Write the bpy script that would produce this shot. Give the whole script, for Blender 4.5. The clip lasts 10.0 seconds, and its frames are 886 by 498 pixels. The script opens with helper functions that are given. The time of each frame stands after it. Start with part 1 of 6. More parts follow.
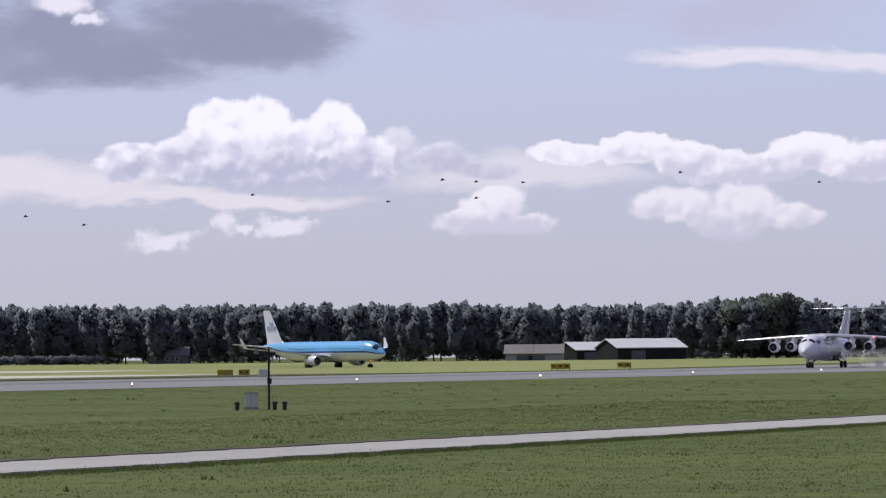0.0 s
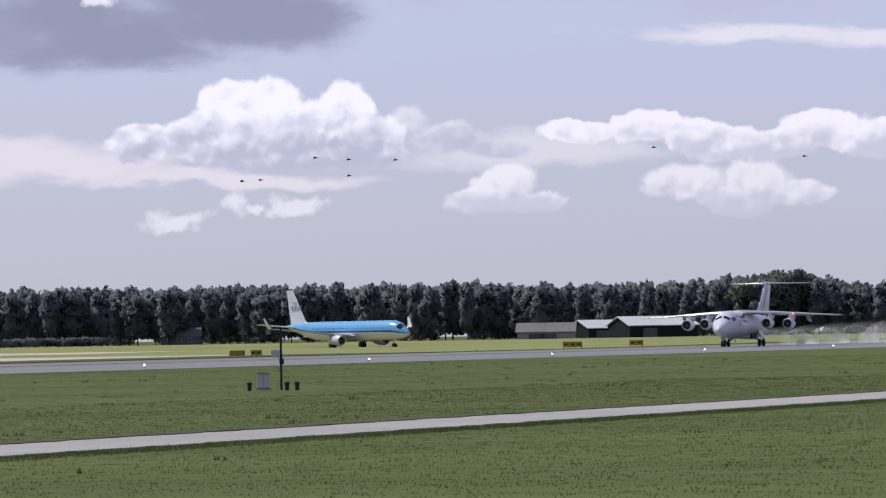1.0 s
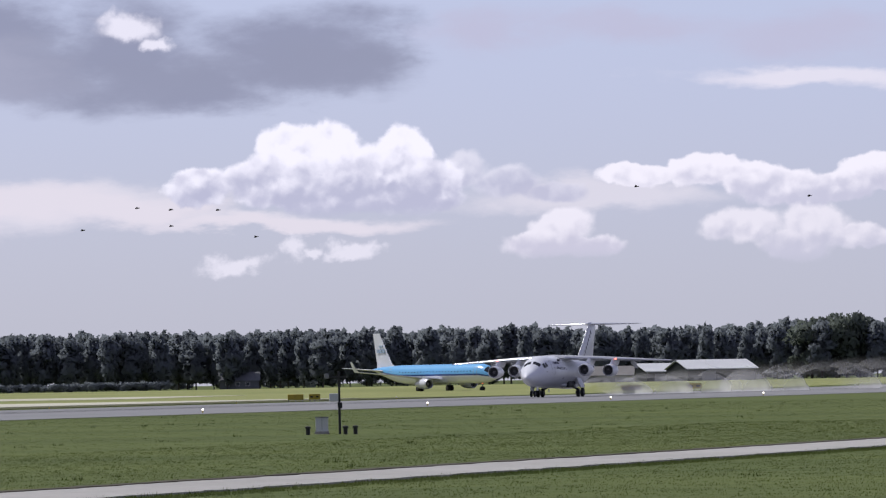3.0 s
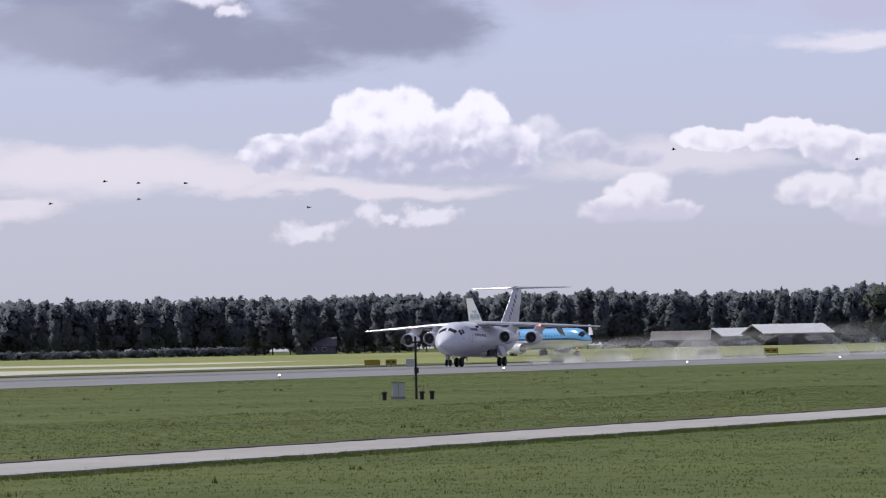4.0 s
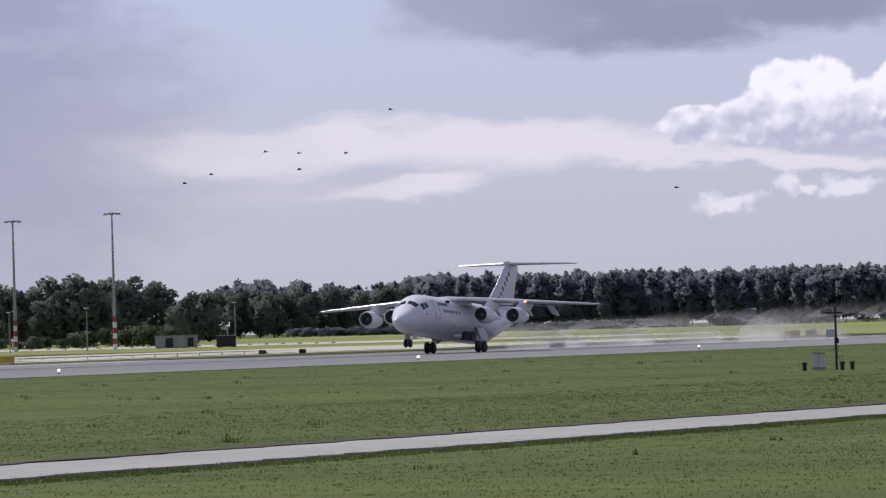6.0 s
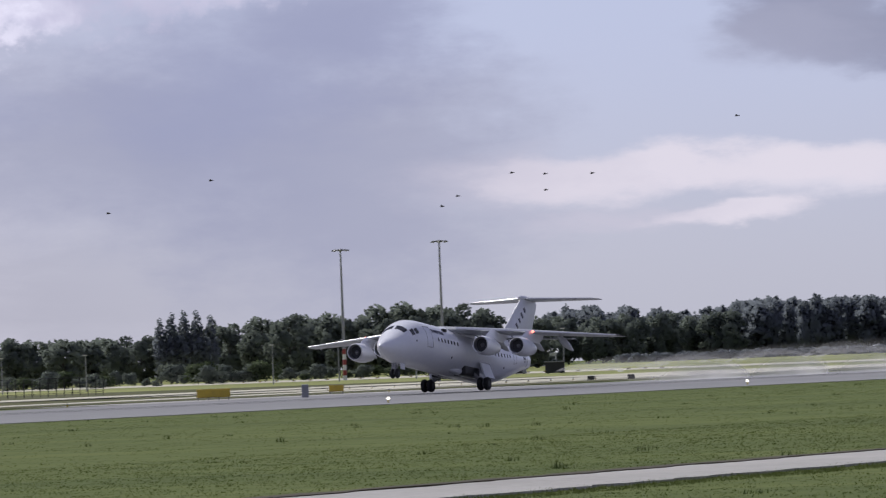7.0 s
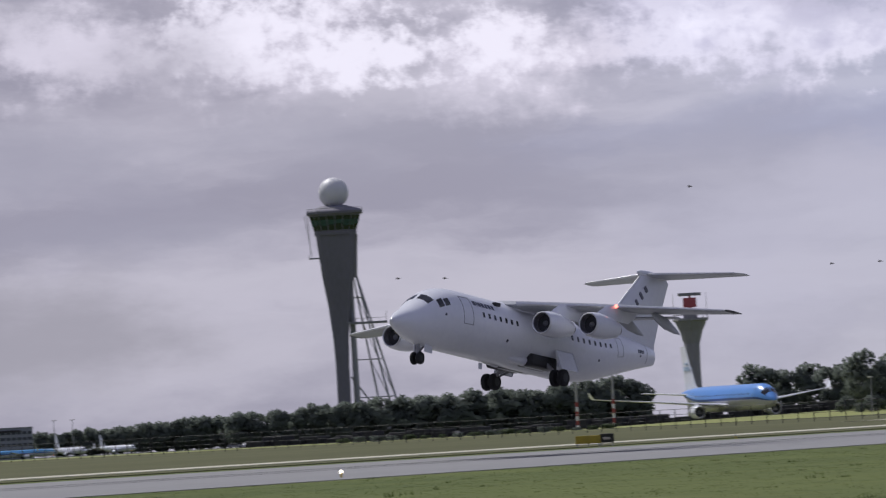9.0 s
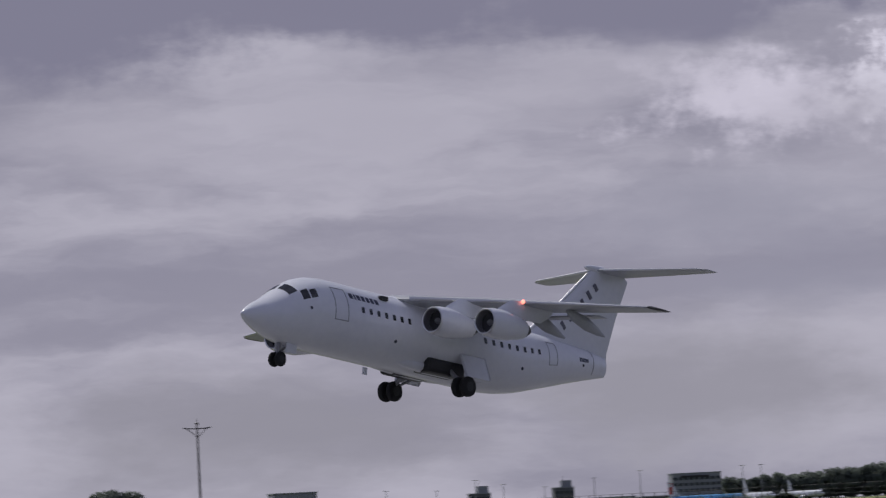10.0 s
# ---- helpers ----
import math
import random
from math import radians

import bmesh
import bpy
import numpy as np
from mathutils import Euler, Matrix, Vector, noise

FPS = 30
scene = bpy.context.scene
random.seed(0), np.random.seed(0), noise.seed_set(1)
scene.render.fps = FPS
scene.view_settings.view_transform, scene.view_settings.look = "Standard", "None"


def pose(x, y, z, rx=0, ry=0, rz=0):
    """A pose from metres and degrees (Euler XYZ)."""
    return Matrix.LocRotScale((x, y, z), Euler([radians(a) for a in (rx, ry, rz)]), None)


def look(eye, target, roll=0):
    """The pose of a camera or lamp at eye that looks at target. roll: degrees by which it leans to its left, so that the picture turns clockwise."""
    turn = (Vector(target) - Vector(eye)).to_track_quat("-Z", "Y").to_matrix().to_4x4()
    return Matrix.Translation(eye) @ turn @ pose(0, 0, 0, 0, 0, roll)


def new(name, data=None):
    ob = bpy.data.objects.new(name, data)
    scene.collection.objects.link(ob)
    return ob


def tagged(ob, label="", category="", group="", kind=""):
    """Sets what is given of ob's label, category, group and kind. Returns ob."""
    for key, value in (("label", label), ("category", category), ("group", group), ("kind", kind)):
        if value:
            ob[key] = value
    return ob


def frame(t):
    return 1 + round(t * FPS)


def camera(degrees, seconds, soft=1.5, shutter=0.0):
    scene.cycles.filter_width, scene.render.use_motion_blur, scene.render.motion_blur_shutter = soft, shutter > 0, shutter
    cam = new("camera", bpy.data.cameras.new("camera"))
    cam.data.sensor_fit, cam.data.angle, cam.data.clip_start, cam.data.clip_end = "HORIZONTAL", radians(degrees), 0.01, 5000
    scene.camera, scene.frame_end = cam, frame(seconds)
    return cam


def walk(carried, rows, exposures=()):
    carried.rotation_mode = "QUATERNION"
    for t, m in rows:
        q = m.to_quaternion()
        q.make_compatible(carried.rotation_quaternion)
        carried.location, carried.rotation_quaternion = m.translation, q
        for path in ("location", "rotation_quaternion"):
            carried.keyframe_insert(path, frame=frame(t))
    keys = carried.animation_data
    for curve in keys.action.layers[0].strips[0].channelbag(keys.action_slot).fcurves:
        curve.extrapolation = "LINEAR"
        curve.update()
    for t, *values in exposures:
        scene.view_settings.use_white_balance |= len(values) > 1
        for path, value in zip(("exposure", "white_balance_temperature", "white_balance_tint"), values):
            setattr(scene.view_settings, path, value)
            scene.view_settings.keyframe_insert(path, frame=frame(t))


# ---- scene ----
# ---- camera: stands still, pans with the departing jet ----
EYE = Vector((0, 0, 2.2))


def way(beta, el):
    """Unit direction: beta degrees from the runway's axis, el degrees up."""
    b, e = radians(beta), radians(el)
    return Vector((math.cos(b) * math.cos(e), math.sin(b) * math.cos(e), math.sin(e)))


def spot(beta, d, z=0.0):
    """A point at beta and ground distance d."""
    return Vector((d * math.cos(radians(beta)), d * math.sin(radians(beta)), z))


def height(d, el):
    return EYE.z + d * math.tan(radians(el))


B0 = 16.541
cam = camera(7.917, 10.0, soft=1.25, shutter=0.12)
PAN = [
    (0.0, 0.000, 0.957, -0.557), (0.5, 0.001, 1.039, -0.795), (1.0, 0.103, 0.771, -0.972),
    (1.5, 0.099, 0.645, -0.937), (2.0, 0.153, 0.830, -1.193), (2.2, 0.257, 0.976, -1.101),
    (3.3, 0.740, 1.121, -1.083), (3.5, 0.858, 1.008, -1.033), (4.0, 1.304, 0.873, -1.190),
    (4.5, 2.388, 0.860, -1.169), (5.0, 3.454, 0.710, -1.306), (5.2, 3.785, 0.723, -1.526),
    (6.3, 5.645, 0.776, -1.697), (6.5, 6.142, 0.877, -1.935), (7.0, 7.978, 1.032, -2.187),
    (7.5, 9.504, 1.010, -2.417), (8.0, 12.350, 1.556, -2.476), (8.5, 14.707, 1.348, -2.732),
    (9.0, 17.461, 1.554, -3.132), (9.5, 20.137, 1.997, -2.768), (10.0, 23.593, 2.276, -2.837),
]
walk(cam, [(t, look(EYE, EYE + way(B0 + a, p) * 100, r)) for t, a, p, r in PAN],
     exposures=[(0, 0.0), (5.2, 0.0), (7.0, -0.05), (8.4, -0.08), (9.0, -0.13), (9.4, -0.2), (10, -0.38)])

# ---- sky and sun ----
SUN_BETA, SUN_EL = 74.0, 50.0
sun_data = bpy.data.lights.new("sun", "SUN")
sun_data.energy, sun_data.angle, sun_data.color = 3.5, radians(0.6), (1.0, 0.98, 0.95)
sun = new("sun", sun_data)
sun.matrix_basis = look(way(SUN_BETA, SUN_EL) * 500, (0, 0, 0))

world = bpy.data.worlds.new("sky")
scene.world = world
world.use_nodes = True
WT = world.node_tree
WT.nodes.clear()


def wn(kind, **inputs):
    n = WT.nodes.new(kind)
    for k, val in inputs.items():
        sock = n.inputs[int(k[1:])] if k[0] == "i" and k[1:].isdigit() else n.inputs[k]
        if isinstance(val, bpy.types.NodeSocket):
            WT.links.new(val, sock)
        else:
            sock.default_value = val
    return n


def m_(op, a, b=0.0, c=0.0):
    n = WT.nodes.new("ShaderNodeMath")
    n.operation = op
    for s, val in zip(n.inputs, (a, b, c)):
        if isinstance(val, bpy.types.NodeSocket):
            WT.links.new(val, s)
        else:
            s.default_value = val
    return n.outputs[0]


def v_(op, a, b=(0, 0, 0), c=(0, 0, 0)):
    n = WT.nodes.new("ShaderNodeVectorMath")
    n.operation = op
    for s, val in zip(n.inputs, (a, b, c)):
        if isinstance(val, bpy.types.NodeSocket):
            WT.links.new(val, s)
        else:
            s.default_value = val
    return n.outputs["Value"] if op == "LENGTH" else n.outputs["Vector"]


def ramp01(x, lo, hi, a=0.0, b=1.0, smooth=True):
    n = WT.nodes.new("ShaderNodeMapRange")
    n.interpolation_type = "SMOOTHSTEP" if smooth else "LINEAR"
    WT.links.new(x, n.inputs[0])
    for i, val in zip((1, 2, 3, 4), (lo, hi, a, b)):
        n.inputs[i].default_value = val
    return n.outputs[0]


def blend(fac, a, b):
    n = WT.nodes.new("ShaderNodeMix")
    n.data_type = "RGBA"
    for s, val in ((n.inputs[0], fac), (n.inputs[6], a), (n.inputs[7], b)):
        if isinstance(val, bpy.types.NodeSocket):
            WT.links.new(val, s)
        else:
            s.default_value = val if isinstance(val, float) else (*val, 1)
    return n.outputs[2]


def wnoise(vec, scale, detail=5.0, rough=0.55):
    n = wn("ShaderNodeTexNoise", Vector=vec, Scale=scale, Detail=detail, Roughness=rough)
    return n


direction = wn("ShaderNodeTexCoord").outputs["Generated"]
sep = wn("ShaderNodeSeparateXYZ", Vector=direction)
az_deg = m_("MULTIPLY", m_("ARCTAN2", sep.outputs[1], sep.outputs[0]), 57.29578)
el_deg = m_("MULTIPLY", m_("ARCSINE", sep.outputs[2]), 57.29578)
flat = wn("ShaderNodeCombineXYZ", X=az_deg, Y=el_deg, Z=0.0).outputs[0]
# ragged outlines: the coordinates are pushed about by two sizes of noise
w1 = v_("MULTIPLY", v_("SUBTRACT", wnoise(flat, 2.4, 3.0).outputs["Color"], (0.5, 0.5, 0.5)), (0.42, 0.30, 0))
w2 = v_("MULTIPLY", v_("SUBTRACT", wnoise(flat, 8.0, 5.0, 0.6).outputs["Color"], (0.5, 0.5, 0.5)), (0.16, 0.13, 0))
puffy = v_("ADD", flat, v_("ADD", w1, w2))
w3 = v_("MULTIPLY", v_("SUBTRACT", wnoise(v_("MULTIPLY", flat, (0.5, 1.4, 1)), 1.3, 5.0, 0.6).outputs["Color"], (0.5, 0.5, 0.5)), (1.6, 0.55, 0))
wispy = v_("ADD", flat, w3)


def lobes(coords, table):
    """The largest of several elliptical lobes (centre beta, centre el, half width, half height): 1 at a centre, 0 at a rim."""
    best = None
    for b, e, rb, re in table:
        k = v_("MULTIPLY_ADD", coords, (1 / rb, 1 / re, 0), (-b / rb, -e / re, 0))
        val = m_("SUBTRACT", 1.0, v_("LENGTH", k))
        best = val if best is None else m_("SMOOTH_MAX", best, val, 0.15)
    return best


nishita = WT.nodes.new("ShaderNodeTexSky")
nishita.sky_type, nishita.sun_disc = "NISHITA", False
nishita.sun_elevation, nishita.sun_rotation = radians(SUN_EL), radians(90 - SUN_BETA)
nishita.air_density, nishita.dust_density = 1.0, 1.2
clear = v_("SCALE", nishita.outputs[0])
clear.node.inputs["Scale"].default_value = 0.11
# thin high veil over the blue
veil = blend(ramp01(el_deg, 0.0, 3.2), (0.52, 0.53, 0.60), (0.50, 0.54, 0.71))
sky_col = blend(0.8, clear, veil)
# the veil turns to a grey overcast towards the sun's side
grey_n = wnoise(v_("MULTIPLY", wispy, (0.28, 1.25, 1)), 1.0, 6.0, 0.55).outputs["Fac"]
over_col = blend(ramp01(grey_n, 0.36, 0.66), (0.36, 0.345, 0.395), (0.56, 0.535, 0.575))
over_fac = m_("MULTIPLY", ramp01(az_deg, 24.0, 35.0), 1.0)
sky_col = blend(over_fac, sky_col, over_col)


ragged = m_("SUBTRACT", wnoise(v_("MULTIPLY", flat, (0.75, 1.6, 1)), 1.1, 7.0, 0.62).outputs["Fac"], 0.5)
billow = m_("SUBTRACT", wnoise(flat, 4.5, 8.0, 0.62).outputs["Fac"], 0.5)


def soft(table, colour, strength=1.0, lo=0.0, hi=0.6, coords=None, rag=1.1, grain=0.0):
    global sky_col
    d = m_("MULTIPLY_ADD", ragged, rag, lobes(coords or wispy, table))
    d = m_("MULTIPLY_ADD", billow, grain, d) if grain else d
    f = ramp01(d, lo - 0.05, hi + 0.25, 0.0, strength)
    sky_col = blend(f, sky_col, colour)


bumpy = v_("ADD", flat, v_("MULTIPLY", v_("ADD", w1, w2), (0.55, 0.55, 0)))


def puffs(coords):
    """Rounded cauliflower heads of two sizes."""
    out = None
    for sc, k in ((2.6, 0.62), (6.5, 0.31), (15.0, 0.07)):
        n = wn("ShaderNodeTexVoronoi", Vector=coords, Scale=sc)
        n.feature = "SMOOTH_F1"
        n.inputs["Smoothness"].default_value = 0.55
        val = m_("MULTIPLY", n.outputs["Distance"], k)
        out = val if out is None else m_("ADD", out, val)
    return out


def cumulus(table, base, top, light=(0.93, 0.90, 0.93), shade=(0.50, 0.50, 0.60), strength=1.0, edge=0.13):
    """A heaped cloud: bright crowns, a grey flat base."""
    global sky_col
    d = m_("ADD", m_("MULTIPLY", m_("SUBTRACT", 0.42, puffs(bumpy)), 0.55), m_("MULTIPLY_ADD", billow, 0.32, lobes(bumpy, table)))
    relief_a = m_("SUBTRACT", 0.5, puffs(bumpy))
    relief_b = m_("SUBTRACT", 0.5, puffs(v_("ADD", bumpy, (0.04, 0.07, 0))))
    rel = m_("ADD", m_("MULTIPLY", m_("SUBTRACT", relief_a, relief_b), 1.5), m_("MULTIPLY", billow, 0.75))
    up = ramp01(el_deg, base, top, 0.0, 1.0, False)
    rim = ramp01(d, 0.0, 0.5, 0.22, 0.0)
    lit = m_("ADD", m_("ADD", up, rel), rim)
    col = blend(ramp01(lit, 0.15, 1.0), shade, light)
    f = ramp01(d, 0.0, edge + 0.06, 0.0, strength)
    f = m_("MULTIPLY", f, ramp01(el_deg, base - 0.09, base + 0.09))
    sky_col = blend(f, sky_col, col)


# grey decks and pale streaks
soft([(13.91, 3.06, 1.67, 0.30), (15.43, 3.12, 1.27, 0.20), (16.64, 3.09, 0.76, 0.30)], (0.52, 0.50, 0.60), 0.7)
soft([(19.88, 3.01, 1.16, 0.56), (18.36, 3.00, 1.16, 0.48), (19.23, 2.65, 0.71, 0.28), (21.24, 3.12, 1.01, 0.56)], (0.29, 0.305, 0.395), 0.95, 0.0, 0.45)
soft([(20.78, 2.86, 1.11, 0.38), (19.62, 2.73, 1.52, 0.35), (18.10, 2.82, 1.01, 0.35)], (0.30, 0.315, 0.40), 0.95, 0.0, 0.5)
soft([(21.33, 2.83, 1.11, 0.35), (25.43, 1.63, 2.13, 1.67), (27.43, 2.11, 2.02, 1.01)], (0.38, 0.39, 0.475), 0.85, -0.1, 0.5)
soft([(19.96, 3.20, 0.35, 0.16), (19.71, 3.07, 0.15, 0.10)], (0.86, 0.83, 0.87), 0.9, 0.0, 0.3, puffy)
soft([(13.81, 2.68, 1.52, 0.12), (12.60, 2.65, 1.01, 0.14)], (0.80, 0.76, 0.79), 0.85, 0.0, 0.4)
soft([(20.19, 1.63, 1.42, 0.26), (18.73, 1.46, 1.67, 0.11), (15.69, 1.64, 1.52, 0.18), (21.10, 1.56, 1.32, 0.30)], (0.72, 0.69, 0.72), 0.9, 0.0, 0.35)
soft([(22.27, 1.67, 1.27, 0.24), (21.11, 1.64, 1.32, 0.23), (23.33, 1.60, 1.01, 0.26), (20.00, 1.55, 1.32, 0.17), (22.03, 1.22, 0.96, 0.12), (18.63, 1.44, 1.67, 0.09)], (0.76, 0.71, 0.73), 0.95, 0.0, 0.35)
soft([(23.91, 1.62, 1.32, 0.35), (22.91, 1.23, 1.11, 0.15)], (0.60, 0.57, 0.62), 0.6, 0.0, 0.6)
# slanting rain curtain
soft([(26.4, 2.3, 1.5, 1.5), (25.6, 3.0, 1.3, 0.9)], (0.33, 0.345, 0.455), 0.6, -0.1, 0.7, None, 0.5)
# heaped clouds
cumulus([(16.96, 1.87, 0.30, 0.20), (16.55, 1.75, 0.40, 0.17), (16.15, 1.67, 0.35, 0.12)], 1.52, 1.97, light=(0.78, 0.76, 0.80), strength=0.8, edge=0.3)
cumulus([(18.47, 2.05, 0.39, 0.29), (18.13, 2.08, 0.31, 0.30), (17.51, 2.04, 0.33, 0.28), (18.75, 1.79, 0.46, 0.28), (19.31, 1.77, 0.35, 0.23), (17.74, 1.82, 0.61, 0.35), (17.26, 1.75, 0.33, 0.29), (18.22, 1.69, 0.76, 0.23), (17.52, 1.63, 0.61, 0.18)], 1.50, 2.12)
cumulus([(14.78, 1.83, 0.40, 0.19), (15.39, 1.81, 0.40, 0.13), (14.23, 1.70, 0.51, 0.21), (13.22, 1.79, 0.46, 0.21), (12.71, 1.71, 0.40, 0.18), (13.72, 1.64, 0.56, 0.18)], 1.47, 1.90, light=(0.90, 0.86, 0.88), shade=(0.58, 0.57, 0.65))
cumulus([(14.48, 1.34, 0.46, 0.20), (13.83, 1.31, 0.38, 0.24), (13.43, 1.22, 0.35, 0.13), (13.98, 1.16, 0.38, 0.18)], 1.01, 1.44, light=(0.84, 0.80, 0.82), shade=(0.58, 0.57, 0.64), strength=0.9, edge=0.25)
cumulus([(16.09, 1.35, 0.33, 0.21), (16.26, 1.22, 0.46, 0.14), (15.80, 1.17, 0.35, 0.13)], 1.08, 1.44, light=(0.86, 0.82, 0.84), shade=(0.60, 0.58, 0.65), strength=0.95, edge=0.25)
soft([(18.51, 1.22, 0.17, 0.14), (18.99, 1.06, 0.43, 0.13), (18.28, 1.17, 0.15, 0.06), (17.95, 1.18, 0.25, 0.10)], (0.82, 0.79, 0.82), 0.85, 0.0, 0.35, puffy, 1.3, 1.4)
# back-lit overcast with bright rents
soft([(26.3, 2.55, 1.9, 0.75), (30.29, 2.43, 3.54, 0.40), (25.20, 3.01, 1.52, 0.61)], (0.345, 0.365, 0.485), 0.8, 0.0, 0.7)
soft([(31.26, 3.58, 2.13, 0.76), (28.98, 3.59, 2.13, 0.76), (26.90, 3.66, 1.6, 0.45)], (0.70, 0.67, 0.76), 0.9, 0.0, 0.5, puffy, 2.2, 1.0)
soft([(31.5, 3.38, 1.2, 0.5), (30.3, 3.25, 1.1, 0.42), (29.0, 3.35, 1.3, 0.55)], (0.90, 0.87, 0.94), 0.85, 0.1, 0.6, puffy, 1.9, 2.0)
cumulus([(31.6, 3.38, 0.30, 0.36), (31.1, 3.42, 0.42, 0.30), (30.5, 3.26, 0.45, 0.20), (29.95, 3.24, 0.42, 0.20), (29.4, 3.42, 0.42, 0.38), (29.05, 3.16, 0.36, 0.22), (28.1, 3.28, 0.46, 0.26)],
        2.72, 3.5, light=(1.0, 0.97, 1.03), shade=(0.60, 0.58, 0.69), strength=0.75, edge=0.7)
soft([(30.25, 3.49, 2.53, 0.61), (27.71, 3.48, 2.02, 0.56)], (0.46, 0.45, 0.56), 0.55, 0.35, 0.8, puffy, 2.4, 1.4)
soft([(35.43, 3.56, 1.67, 0.71), (33.32, 3.29, 1.32, 0.71), (37.11, 3.50, 1.52, 0.66)], (0.78, 0.735, 0.785), 0.9, 0.0, 0.6, puffy, 2.2, 1.2)
soft([(35.58, 3.62, 1.52, 0.56), (34.58, 3.36, 1.11, 0.46), (33.41, 3.40, 0.71, 0.51)], (0.95, 0.91, 0.95), 0.95, 0.15, 0.6, puffy, 2.2, 2.4)
soft([(37.42, 2.45, 2.13, 0.66), (34.88, 2.57, 2.53, 0.46), (31.35, 2.22, 2.02, 0.61), (36.69, 1.81, 1.67, 0.30)], (0.40, 0.39, 0.44), 0.75, 0.0, 0.7)
soft([(36.75, 0.80, 3.04, 0.86), (33.45, 0.92, 2.53, 0.86), (35.95, 1.41, 1.52, 0.30)], (0.57, 0.545, 0.58), 0.85, 0.0, 0.55)
soft([(31.35, 1.25, 1.72, 1.32), (30.34, 2.0, 1.27, 0.66)], (0.55, 0.535, 0.595), 0.75, 0.0, 0.7)
soft([(43.39, 4.56, 2.43, 0.76), (40.86, 4.49, 1.92, 0.48), (38.17, 4.41, 1.92, 0.48), (36.39, 4.52, 1.52, 0.40)], (0.27, 0.26, 0.325), 0.97, -0.05, 0.2, None, 0.9, 0.5)
soft([(39.22, 3.70, 2.13, 0.56), (43.04, 3.33, 1.67, 0.56), (40.76, 3.43, 1.52, 0.66), (36.46, 3.31, 1.01, 0.76)], (0.52, 0.495, 0.535), 0.8, 0.0, 0.9)
soft([(42.84, 2.21, 2.13, 0.46), (39.55, 2.30, 2.53, 0.46), (37.03, 2.07, 1.52, 0.56)], (0.33, 0.318, 0.375), 0.5, 0.0, 0.9)
soft([(38.09, 0.96, 2.53, 0.81), (41.65, 0.74, 3.04, 0.81)], (0.365, 0.35, 0.375), 0.85, 0.0, 0.6)

out = wn("ShaderNodeOutputWorld")
# a heavier grey deck overhead, out of view, which also cuts the fill light
deck_n = wnoise(direction, 3.0, 5.0, 0.55).outputs["Fac"]
deck = blend(ramp01(deck_n, 0.38, 0.62), (0.135, 0.145, 0.215), (0.31, 0.325, 0.43))
sky_col = blend(ramp01(el_deg, 5.0, 16.0, 0.0, 0.9), sky_col, deck)
# the same deck spread over the unseen sky behind, to lower the fill light
away = m_("ABSOLUTE", m_("SUBTRACT", az_deg, 30.0))
sky_col = blend(ramp01(away, 24.0, 60.0, 0.0, 0.9), sky_col, deck)
sky_col = v_("MULTIPLY", sky_col, (1.02, 1.03, 1.145))
bg = wn("ShaderNodeBackground", Color=sky_col, Strength=1.0)
WT.links.new(bg.outputs[0], out.inputs[0])

